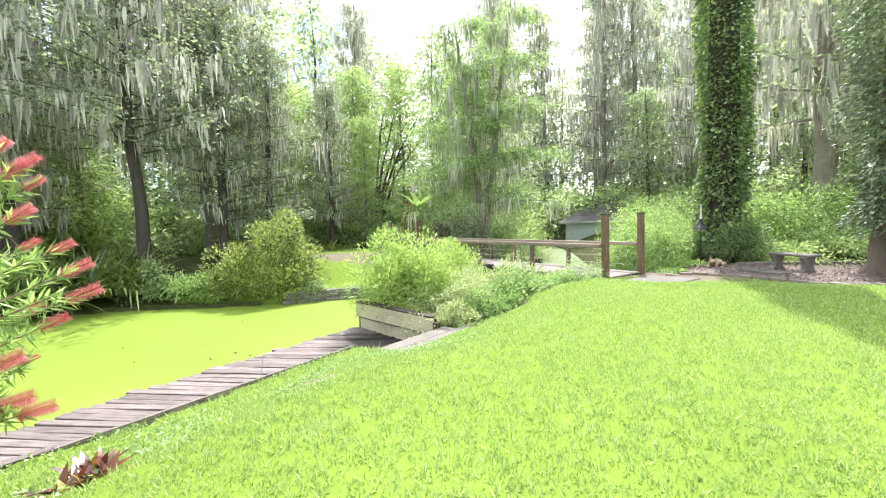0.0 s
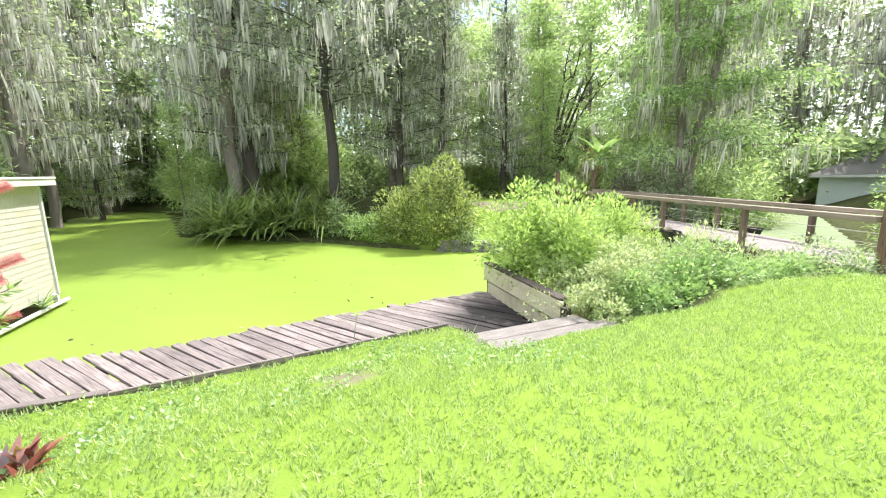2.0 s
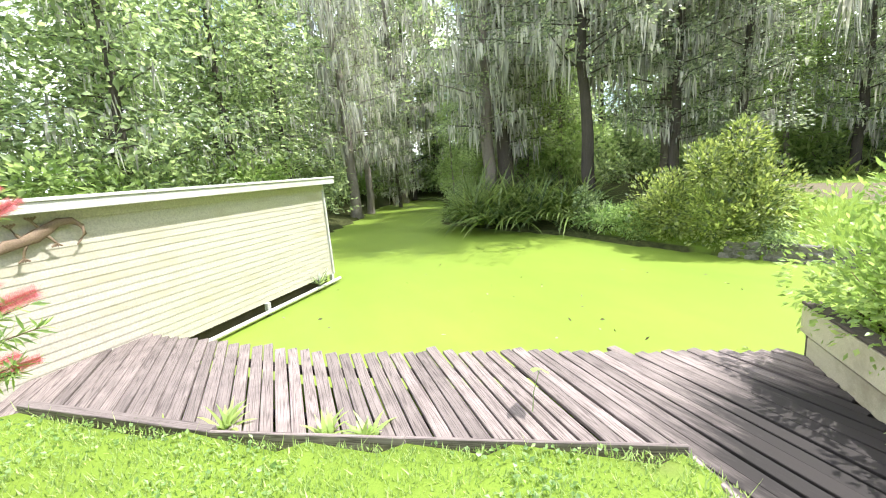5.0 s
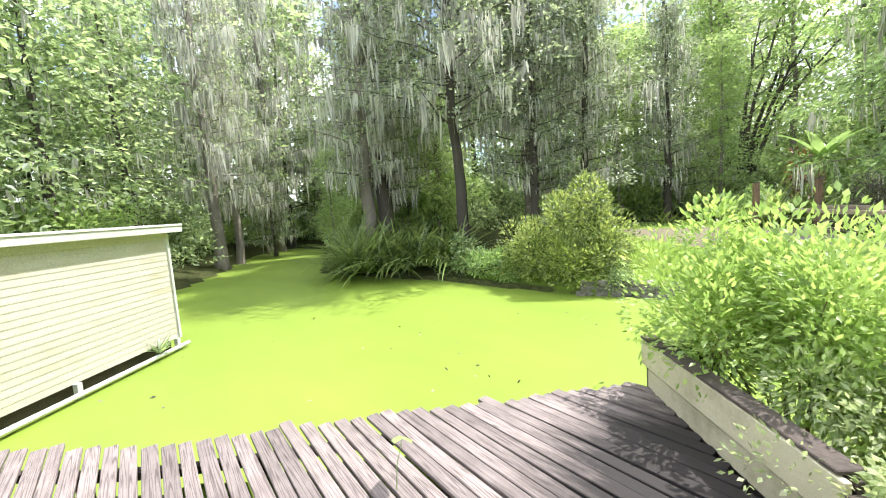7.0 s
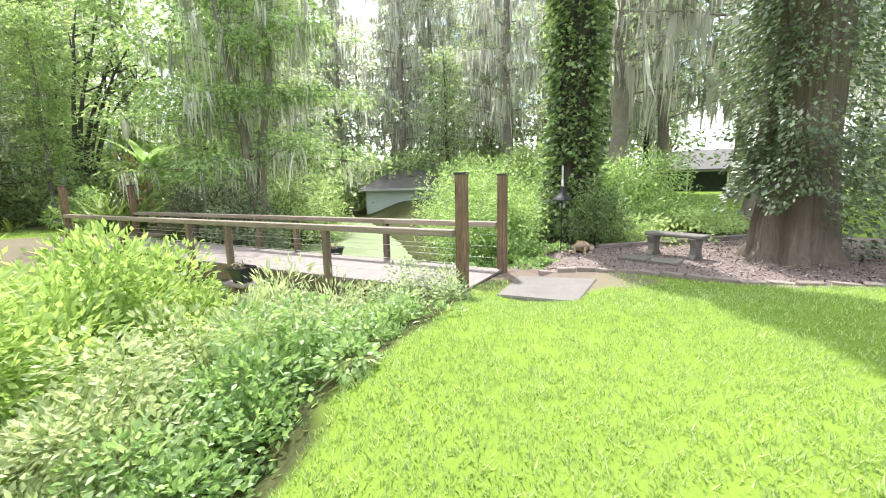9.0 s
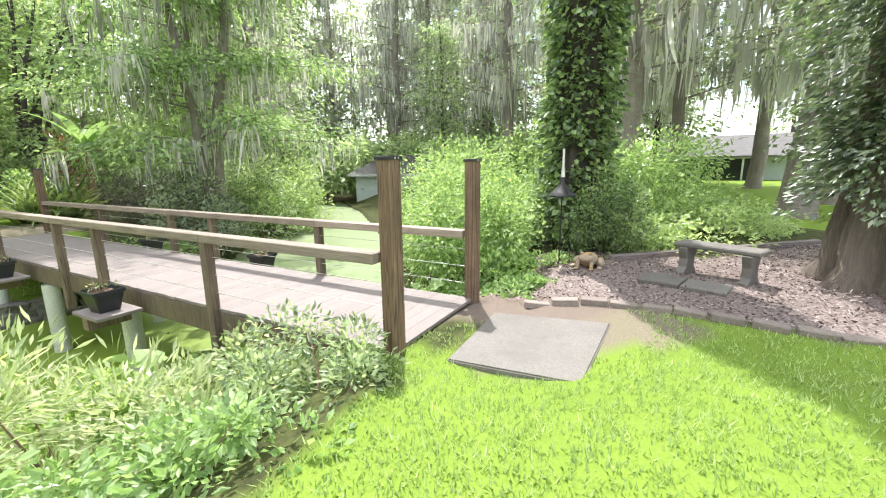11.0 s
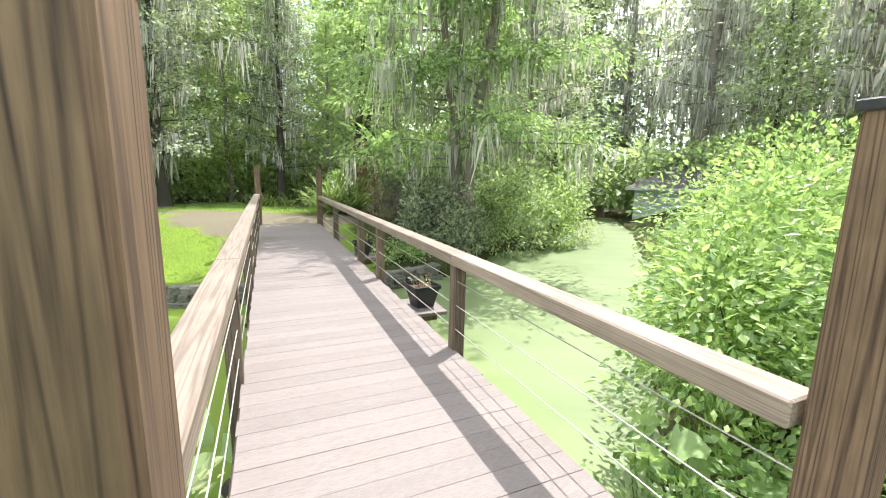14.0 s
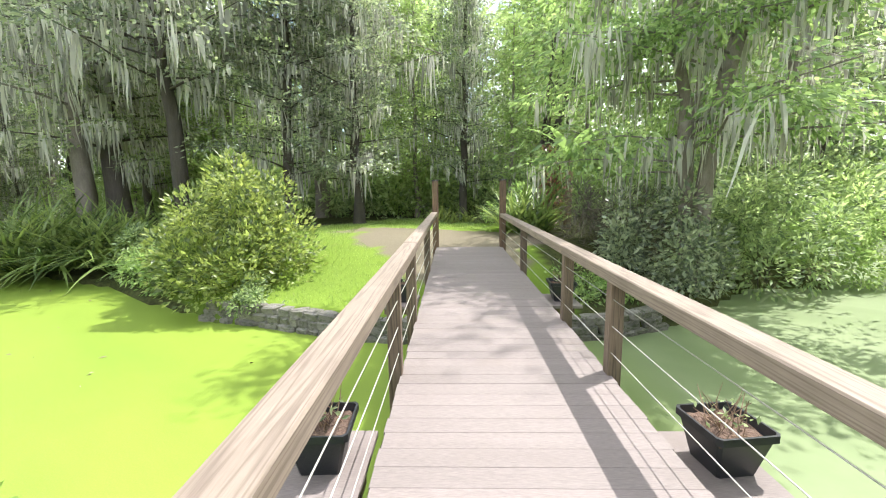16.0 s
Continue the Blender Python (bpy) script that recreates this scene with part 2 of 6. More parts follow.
def ground_material():
    m, n, l, p = nodes_of("lawn_and_soil")
    pos = n.new("ShaderNodeNewGeometry").outputs["Position"]
    att = n.new("ShaderNodeAttribute")
    att.attribute_name = "cover"
    sep = n.new("ShaderNodeSeparateColor")
    l.new(att.outputs["Color"], sep.inputs[0])
    broad, fine = noise_of(n, l, pos, 0.8, 5), noise_of(n, l, pos, 70, 5, 0.75)
    grass = blend(n, l, 0.5, ramp(n, l, broad, [(0.3, (0.13, 0.20, 0.03)), (0.7, (0.19, 0.28, 0.04))]), ramp(n, l, fine, [(0.3, (0.08, 0.13, 0.02)), (0.7, (0.22, 0.31, 0.05))]))
    soil = ramp(n, l, fine, [(0.3, (0.11, 0.083, 0.07)), (0.7, (0.26, 0.205, 0.175))])
    mulch = ramp(n, l, noise_of(n, l, pos, 30, 5, 0.75), [(0.33, (0.07, 0.055, 0.05)), (0.55, (0.23, 0.185, 0.17)), (0.72, (0.42, 0.38, 0.36))])
    floor_ = ramp(n, l, noise_of(n, l, pos, 6, 6, 0.7), [(0.35, (0.03, 0.035, 0.015)), (0.7, (0.10, 0.11, 0.04))])
    c = blend(n, l, sep.outputs[0], floor_, grass)
    c = blend(n, l, sep.outputs[1], c, mulch)
    c = blend(n, l, sep.outputs[2], c, soil)
    l.new(c, p.inputs["Base Color"])
    p.inputs["Roughness"].default_value = 0.95
    p.inputs["Specular IOR Level"].default_value = 0.1
    bump(n, l, p, fine, 0.4, 0.015)
    return m


def duckweed_material():
    m, n, l, p = nodes_of("duckweed_water")
    pos = n.new("ShaderNodeNewGeometry").outputs["Position"]
    broad = noise_of(n, l, pos, 0.25, 6, 0.6, (1, 2.2, 1))
    fine = noise_of(n, l, pos, 60, 4, 0.7)
    c = blend(n, l, 0.35, ramp(n, l, broad, [(0.3, (0.155, 0.23, 0.033)), (0.7, (0.215, 0.295, 0.043))]), ramp(n, l, fine, [(0.3, (0.14, 0.22, 0.027)), (0.7, (0.28, 0.38, 0.06))]))
    # beyond the bridge the film is paler: sky reflection painted into its colour
    sep = n.new("ShaderNodeSeparateXYZ")
    l.new(pos, sep.inputs[0])
    mx, my = n.new("ShaderNodeMath"), n.new("ShaderNodeMath")
    mx.operation = my.operation = "MULTIPLY_ADD"
    mx.inputs[1].default_value, mx.inputs[2].default_value = 0.806, -8.45
    l.new(sep.outputs[0], mx.inputs[0])
    my.inputs[1].default_value = 0.592
    l.new(sep.outputs[1], my.inputs[0])
    l.new(mx.outputs[0], my.inputs[2])
    side = n.new("ShaderNodeMapRange")
    side.inputs["From Min"].default_value, side.inputs["From Max"].default_value = 0.5, 3.5
    l.new(my.outputs[0], side.inputs["Value"])
    c = blend(n, l, side.outputs[0], c, ramp(n, l, broad, [(0.3, (0.15, 0.20, 0.085)), (0.7, (0.225, 0.275, 0.14))]))
    l.new(c, p.inputs["Base Color"])
    p.inputs["Roughness"].default_value = 0.5
    p.inputs["Specular IOR Level"].default_value = 0.3
    bump(n, l, p, fine, 0.15, 0.01)
    return m


M_GROUND = ground_material()
M_WATER = duckweed_material()

# ---- builders ----
rng = np.random.default_rng(7)


def mesh_of(name, verts, faces, mat, smooth=False):
    me = bpy.data.meshes.new(name)
    verts = np.asarray(verts, np.float32).reshape(-1, 3)
    faces = np.asarray(faces, np.int32)
    k = faces.shape[1]
    me.vertices.add(len(verts))
    me.vertices.foreach_set("co", verts.ravel())
    me.loops.add(faces.size)
    me.loops.foreach_set("vertex_index", faces.ravel())
    me.polygons.add(len(faces))
    me.polygons.foreach_set("loop_start", np.arange(0, faces.size, k, dtype=np.int32))
    me.polygons.foreach_set("loop_total", np.full(len(faces), k, np.int32))
    me.polygons.foreach_set("use_smooth", np.full(len(faces), smooth, bool))
    me.update(calc_edges=True)
    me.materials.append(mat)
    return me


def put(name, me, parent=None, label="", at=None):
    ob = new(name, me)
    if parent is not None:
        ob.parent = parent
    if at is not None:
        ob.matrix_basis = at
    return tagged(ob, label)


def part(name, bm, material, parent, label="", at=None, smooth=False):
    me = bpy.data.meshes.new(name)
    if smooth:
        for f in bm.faces:
            f.smooth = True
    bm.to_mesh(me)
    bm.free()
    me.materials.append(material)
    return put(name, me, parent, label, at)


def thing(name, label, category, at, group="", kind=""):
    root = new(name)
    root.matrix_basis = at
    root.empty_display_size = 0.1
    return tagged(root, label, category, group, kind)


def add_box(bm, lo, hi, bevel=0.004, m=None):
    r = bmesh.ops.create_cube(bm, size=1)
    lo, hi = Vector(lo), Vector(hi)
    mid, size = (lo + hi) / 2, hi - lo
    for v in r["verts"]:
        v.co = Vector((v.co.x * size.x, v.co.y * size.y, v.co.z * size.z)) + mid
    if bevel:
        e = list({e for v in r["verts"] for e in v.link_edges})
        out = bmesh.ops.bevel(bm, geom=e, offset=bevel, segments=1, affect="EDGES", profile=0.5)
        vs = {v for f in out["faces"] for v in f.verts}
    else:
        vs = set(r["verts"])
    if m is not None:
        bmesh.ops.transform(bm, matrix=m, verts=list(vs))
    return bm


def box(lo, hi, bevel=0.004, m=None):
    return add_box(bmesh.new(), lo, hi, bevel, m)


def tube(points, radii, sides=8, rough=0.0, seed=0):
    """Verts and quads of a tapered tube along points."""
    pts = [Vector(p) for p in points]
    r = np.random.default_rng(seed)
    verts, faces = [], []
    for i, p in enumerate(pts):
        d = (pts[min(i + 1, len(pts) - 1)] - pts[max(i - 1, 0)]).normalized()
        a = d.orthogonal().normalized() if abs(d.z) < 0.9 else Vector((1, 0, 0)).cross(d).normalized()
        b = d.cross(a)
        for k in range(sides):
            w = 2 * math.pi * k / sides
            rr = radii[i] * (1 + rough * (r.random() - 0.5))
            verts.append(p + (a * math.cos(w) + b * math.sin(w)) * rr)
    for i in range(len(pts) - 1):
        for k in range(sides):
            q = (k + 1) % sides
            faces.append((i * sides + k, i * sides + q, (i + 1) * sides + q, (i + 1) * sides + k))
    return verts, faces


def join(chunks):
    vs, fs, n = [], [], 0
    for v, f in chunks:
        v = np.asarray([tuple(p) for p in v] if not isinstance(v, np.ndarray) else v, np.float32).reshape(-1, 3)
        f = np.asarray(f, np.int64)
        vs.append(v)
        fs.append(f + n)
        n += len(v)
    return np.concatenate(vs), np.concatenate(fs)


def unit(v):
    return v / np.maximum(np.linalg.norm(v, axis=1, keepdims=True), 1e-6)


def leaves(centers, length, width, droop=0.0, up=0.0, dirs=None, r=rng, fold=0.25):
    """Kite-shaped leaves, one at each centre."""
    n = len(centers)
    d = unit(r.normal(size=(n, 3)) * (1, 1, 0.7)) if dirs is None else unit(dirs + r.normal(size=(n, 3)) * 0.35)
    d = unit(d + np.array([0, 0, up - droop]))
    s = unit(np.cross(d, unit(r.normal(size=(n, 3)) * 0.6 + np.array([0, 0, 1.0]))))
    nn = np.cross(s, d)
    L = length * r.uniform(0.65, 1.3, (n, 1))
    W = width * r.uniform(0.65, 1.25, (n, 1)) / 2
    a = centers
    b = centers + d * L * 0.45 + s * W + nn * W * fold
    c = centers + d * L
    e = centers + d * L * 0.45 - s * W + nn * W * fold
    v = np.stack([a, b, c, e], 1).reshape(-1, 3)
    f = np.arange(4 * n).reshape(-1, 4)
    return v, f


def strips(bases, dirs, length, width, droop=0.5, segs=3, r=rng):
    """Long blades that bend over: tapered ribbons."""
    n = len(bases)
    d = unit(dirs)
    side = unit(np.cross(d, np.tile([0.05, 0.08, 1.0], (n, 1))) + 1e-3)
    L = length * r.uniform(0.6, 1.25, (n, 1))
    p, out = bases.copy(), []
    for i in range(segs + 1):
        w = width * (1 - (i / segs) ** 2 * 0.93) / 2
        out += [p - side * w, p + side * w]
        d = unit(d + np.array([0, 0, -droop]) / segs)
        p = p + d * L / segs
    v = np.stack(out, 1).reshape(-1, 3)
    k = 2 * (segs + 1)
    f = np.concatenate([np.arange(n)[:, None] * k + np.array([2 * i, 2 * i + 1, 2 * i + 3, 2 * i + 2]) for i in range(segs)])
    return v, f


def in_poly(x, y, poly):
    x, y = np.asarray(x, float), np.asarray(y, float)
    inside = np.zeros(x.shape, bool)
    for (x0, y0), (x1, y1) in zip(poly, poly[1:] + poly[:1]):
        c = (y0 > y) != (y1 > y)
        inside ^= c & (x < (x1 - x0) * (y - y0) / ((y1 - y0) or 1e-9) + x0)
    return inside


def edge_dist(x, y, poly, closed=True):
    best = np.full(np.shape(x), 1e9)
    for (x0, y0), (x1, y1) in zip(poly, (poly[1:] + poly[:1]) if closed else poly[1:]):
        dx, dy = x1 - x0, y1 - y0
        t = np.clip(((x - x0) * dx + (y - y0) * dy) / (dx * dx + dy * dy), 0, 1)
        best = np.minimum(best, np.hypot(x - x0 - t * dx, y - y0 - t * dy))
    return best


def smooth(a, b, x):
    t = np.clip((x - a) / (b - a), 0, 1)
    return t * t * (3 - 2 * t)


# ---- the plan ----
POND = [(-4.93, 1.53), (-3.47, 3.16), (-2.61, 4.4), (-1.6, 5.88), (-1.1, 5.85), (-0.35, 6.75), (-0.6, 8.2), (0.9, 10.0), (2.4, 11.1), (4.3, 11.9),
        (5.3, 13.6), (6.0, 17), (7.4, 23), (9.0, 33), (9.4, 40), (9.8, 46), (12, 60), (7, 60), (6.6, 45), (5.6, 36), (4.7, 28), (4.2, 25.6), (2.6, 24.6), (1.6, 20.4),
        (0.7, 18.9), (-1.0, 17.2), (-3.0, 16.05), (-5.4, 15.35), (-6.2, 15.0), (-9, 14.6), (-12, 14.55), (-15.3, 13.7), (-20.0, 12.9), (-26, 16), (-34, 20),
        (-42, 19.5), (-36, 14.5), (-31, 11.7), (-26, 9.5), (-22, 7), (-17, 3), (-16, -5), (-6, -5)]
BED = [(-0.35, 6.85), (0.9, 7.0), (1.4, 7.65), (2.0, 8.1), (3.2, 9.0), (3.3, 9.6), (2.4, 11.3), (-0.6, 9.3), (-2.2, 8.7)]
EDGING = [(5.05, 10.25), (5.68, 9.75), (6.05, 9.42), (6.56, 8.5), (7.6, 7.04), (9.4, 5.6), (12.5, 4.2)]
MULCH = [(4.6, 10.45), *EDGING, (14, 8), (12, 10.6), (9.0, 10.7), (8.2, 11.6), (6.4, 12.0), (5.2, 11.3)]
STEP = [(-1.42, 6.0), (-0.78, 5.38), (0.42, 6.78), (-0.3, 7.3)]
# dark ground added under the boardwalk to make the plank gaps look shaded
GAP_BACKING = [(-7.6, 1.7), (-6.25, 3.15), (-5.15, 4.15), (-4.5, 5.05), (-3.9, 6.05), (-3.1, 7.2), (-2.6, 8.0), (-2.2, 8.9), (-0.2, 7.2), (-0.2, 6.4), (-1.4, 5.6), (-3.2, 2.9), (-5.2, 0.6)]
ISLAND_DIRT = [(-1.2, 18.6), (-3.0, 17.9), (-7.2, 19.2), (-9.0, 21.5), (-5.0, 22.5), (-2.0, 22.5)]


def height(x, y):
    x, y = np.asarray(x, float), np.asarray(y, float)
    d = edge_dist(x, y, POND)
    wet = in_poly(x, y, POND)
    near = (x > -7) & (y < 13) & (x < 14)
    base = np.where(near, 1.08 - (0.95 - 0.4 * smooth(-0.5, 1.0, x) * (1 - smooth(9.5, 11.5, y))) * smooth(6.8, 7.6, y), 0.12)
    top = np.where(near, 1.56, 1.35)
    run = np.where(near, 2.3, 4.5)
    wall = (x > -7) & (x < 1.5) & (y > 14)
    base = np.where(wall, 0.42, base)
    land = base + (top - base) * smooth(0, 1, d / run)
    land = land - np.where(near & (x > 2), 0.15 * smooth(7.4, 8.9, y + 0.35 * (x - 4.6)) * smooth(2.6, 3.8, x), 0)
    land = land - 0.075 * np.exp(-((x - 4.55) ** 2 + (y - 9.3) ** 2) / 0.7)
    sb = -(x - 3.43) * 0.5915 + (y - 9.60) * 0.8063
    vb = (x - 3.43) * 0.8063 + (y - 9.60) * 0.5915
    lip = (vb > -0.35) & (vb < 1.95) & (sb > -0.5) & (sb < 1.2)
    land = np.where(lip, np.maximum(land, 1.385 - 0.7 * np.maximum(sb - 0.05, 0)), land)
    land = np.where(in_poly(x, y, STEP), np.minimum(land, 0.97), land)
    # raised below the planks as a stand-in for shade, pond bed elsewhere
    bed_z = np.where(in_poly(x, y, GAP_BACKING), 0.40, -0.15 - 0.5 * smooth(0, 2, d))
    return np.where(wet, bed_z, land)


def build_ground():
    def axis(lo, hi, step):
        a = list(np.arange(lo, hi, step))
        s, p, q = step, hi, lo
        up, down = [], []
        while p < 900:
            up.append(p)
            s *= 1.13
            p += s
        s = step
        while q > -900:
            s *= 1.13
            q -= s
            down.append(q)
        return np.array(down[::-1] + a + up)
    xs, ys = axis(-14, 13, 0.2), axis(-3, 28, 0.2)
    X, Y = np.meshgrid(xs, ys)
    Z = height(X, Y)
    bumps = np.array([[noise.noise(Vector((x * 0.9, y * 0.9, 0))) for x in xs] for y in ys])
    Z = Z + bumps * np.where(in_poly(X, Y, POND), 0, 0.035)
    nx, ny = len(xs), len(ys)
    v = np.stack([X, Y, Z], -1).reshape(-1, 3)
    i = (np.arange(ny - 1)[:, None] * nx + np.arange(nx - 1)).ravel()
    me = mesh_of("ground", v, np.stack([i, i + 1, i + nx + 1, i + nx], 1), M_GROUND, True)
    x, y = v[:, 0], v[:, 1]
    jit = bumps.ravel() * 0.5
    lawn = ((x > 14) & (x < 60) & (y > 0.2 * x) & (y < 0.75 * x + 6)) | ((x > -6) & (y < 9.6 + jit) & (x < 14) & (y > -14) & ~in_poly(x, y, BED)) | ((x < 0.5) & (x > -11) & (y > 15) & (y < 25 + jit) & (edge_dist(x, y, ISLAND_DIRT) > 0) & (x + 0.8 * y < 15))
    mul = in_poly(x + jit, y + jit, MULCH)
    worn = np.array([noise.noise(Vector((p * 1.6 + 31, q * 1.6, 2.2))) for p, q in zip(x, y)])
    bare = in_poly(x + jit * 2, y + jit * 2, ISLAND_DIRT) | (np.hypot(x + 1.5, (y - 3.9) * 1.3) + jit * 1.2 < 0.42) | (np.hypot(x - 5.1, y - 9.5) + jit * 1.6 < 0.95) & (x + y > 13.1)
    col = me.color_attributes.new("cover", "FLOAT_COLOR", "POINT")
    rgba = np.ones((len(v), 4), np.float32)
    rgba[:, 0] = lawn & ~mul
    rgba[:, 1] = mul
    rgba[:, 2] = np.maximum(bare * 0.85, lawn * smooth(0.5, 0.75, worn) * 0.35)
    col.data.foreach_set("color", rgba.ravel())
    return tagged(new("ground", me), "sunlit lawn, soil banks and wooded ground round a pond", "ground", kind="structure")


build_ground()

bm = bmesh.new()
bm.faces.new([bm.verts.new((x, y, 0)) for x, y in ((-60, -8), (30, -8), (30, 75), (-60, 75))])
me = bpy.data.meshes.new("water")
bm.to_mesh(me)
bm.free()
me.materials.append(M_WATER)
tagged(new("water", me), "still pond water covered with bright green duckweed", "pond", kind="structure")

# ---- boardwalk: old planks fanned round the lawn's edge ----
OUTER = [(-9.0, 0.9), (-8.05, 1.8), (-6.6, 3.3), (-5.5, 4.25), (-4.9, 5.1), (-4.25, 6.12), (-3.45, 7.25), (-2.7, 8.45), (-2.3, 9.05)]
INNER = [(-5.9, -0.3), (-4.9, 1.1), (-3.75, 2.55), (-3.05, 3.4), (-2.5, 4.2), (-1.95, 5.0), (-1.35, 5.85), (-0.75, 6.6), (-0.4, 7.1)]
BOARDWALK_Z = 0.62


def along(line, s):
    seg = [math.dist(a, b) for a, b in zip(line, line[1:])]
    s *= sum(seg)
    for (a, b), q in zip(zip(line, line[1:]), seg):
        if s <= q or b == line[-1]:
            t = min(s / q, 1)
            return (a[0] + (b[0] - a[0]) * t, a[1] + (b[1] - a[1]) * t)
        s -= q


def cross_x(line, y):
    for (x0, y0), (x1, y1) in zip(line, line[1:]):
        if min(y0, y1) <= y <= max(y0, y1):
            return x0 + (x1 - x0) * (y - y0) / ((y1 - y0) or 1e-9)
    return line[-1][0] if abs(y - line[-1][1]) < abs(y - line[0][1]) else line[0][0]


PLANK_OUT = [(-8.9, 0.6), (-8.05, 1.8), (-6.6, 3.2), (-5.5, 4.2), (-4.85, 5.1), (-4.22, 6.12), (-3.4, 7.25), (-2.95, 8.0), (-2.45, 8.75)]
PLANK_IN = [(-5.6, 0.2), (-4.75, 1.6), (-3.35, 3.2), (-2.5, 4.4), (-1.45, 5.9), (-0.95, 6.0), (-0.55, 6.8), (-0.62, 7.05), (-1.35, 7.85), (-2.28, 8.72)]


def build_boardwalk():
    root = thing("boardwalk", "weathered grey plank boardwalk curving along the pond", "boardwalk", pose(0, 0, 0), kind="structure")
    r = random.Random(3)
    y, k = 0.75, 0
    while y < 8.72:
        w = r.uniform(0.13, 0.155)
        yc = y + w / 2
        x0, x1 = cross_x(PLANK_OUT, yc), cross_x(PLANK_IN, yc - 0.12)
        x0 += r.uniform(-0.05, 0.05) - (0.16 if k % 13 == 6 else 0)
        tilt = -4 + 2.5 * math.sin(yc * 0.8) + r.uniform(-0.35, 0.35)
        L = x1 - x0
        gap = r.uniform(0.002, 0.009)
        warp, end = r.uniform(-0.010, 0.012), r.uniform(-0.006, 0.012)
        vs, fs = [], []
        for t in (0, 0.33, 0.67, 1):
            dz = end if t == 0 else warp if t < 1 else 0
            wob = r.uniform(-0.004, 0.004)
            x = (t - 0.5) * L
            h = w / 2 - gap
            vs += [(x, -h + wob, dz - 0.038), (x, -h + wob, dz - 0.005), (x, -h + 0.006 + wob, dz), (x, h - 0.006 + wob, dz), (x, h + wob, dz - 0.005), (x, h + wob, dz - 0.038)]
        for q in (0, 6, 12):
            fs += [(q + j, q + 6 + j, q + 6 + (j + 1) % 6, q + (j + 1) % 6) for j in range(6)]
        fs += [(0, 1, 4, 5), (1, 2, 3, 4), (23, 22, 19, 18), (22, 21, 20, 19)]
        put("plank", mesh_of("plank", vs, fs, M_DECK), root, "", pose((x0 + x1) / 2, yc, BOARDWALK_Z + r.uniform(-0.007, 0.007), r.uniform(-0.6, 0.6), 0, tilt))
        y += w
        k += 1
    for off in (0.12, 0.5, 0.9):
        pts = []
        for i in range(13):
            a, b = along(OUTER, i / 12), along(INNER, i / 12)
            pts.append((a[0] + (b[0] - a[0]) * off, a[1] + (b[1] - a[1]) * off, BOARDWALK_Z - 0.11))
        v, f = tube(pts, [0.06] * 13, 4)
        put("joist", mesh_of("joist", [tuple(k) for k in v], f, M_DARKWOOD), root)
    for i in range(1, 12, 2):
        a, b = along(OUTER, i / 12), along(INNER, i / 12)
        x, y = a[0] + (b[0] - a[0]) * 0.12, a[1] + (b[1] - a[1]) * 0.12
        v, f = tube([(x, y, -0.6), (x, y, BOARDWALK_Z - 0.1)], [0.07, 0.07], 8)
        put("piling", mesh_of("piling", [tuple(k) for k in v], f, M_DARKWOOD), root)
    return root


build_boardwalk()


def build_lawn_edge():
    """The board that holds the lawn above the boardwalk."""
    root = thing("lawn_edging", "low worn timber edging holding the lawn", "edging", pose(0, 0, 0), kind="structure")
    line = [(-4.93, 1.53), (-3.47, 3.16), (-2.61, 4.4), (-1.6, 5.88)]
    for (a, b), th in zip(zip(line, line[1:]), (0.09, 0.03, 0.03)):
        L = math.dist(a, b)
        ang = math.degrees(math.atan2(b[1] - a[1], b[0] - a[0]))
        part("edging_board", box((0, 0, -0.7), (L - 0.01, th, 0.03), 0.005), M_DECK, root, "", pose(a[0], a[1], 1.08, 0, 0, ang))
    a, b = (-1.6, 5.88), (-1.15, 5.72)
    part("edging_board", box((0, -0.02, -0.6), (0.5, 0.02, 0), 0.005), M_DECK, root, "", pose(-1.58, 5.86, 1.07, 0, 0, -18))
    return root


build_lawn_edge()


def build_step():
    root = thing("timber_step", "two broad bleached timber boards forming a step", "step", pose(-0.92, 5.55, 1.05, 0, 0, 51), kind="structure")
    part("tread", box((-0.02, -0.12, -0.06), (1.75, 0.125, 0.03), 0.012), M_STEP, root)
    part("tread", box((-0.12, 0.155, -0.06), (1.5, 0.42, 0.018), 0.012), M_STEP, root)
    part("riser", box((-0.05, 0.36, -0.5), (1.3, 0.40, -0.07), 0.008), M_DARKWOOD, root)
    return root


build_step()

# ---- foot bridge ----
BRIDGE = pose(3.43, 9.60, 1.42, 0, 0, 36.27)
SPAN, WIDE = 11.0, 1.45
RAIL_TOP = 0.80
STATIONS = (2.28, 4.62, 5.8, 8.3)
SHELVES = (3.9, 7.2)


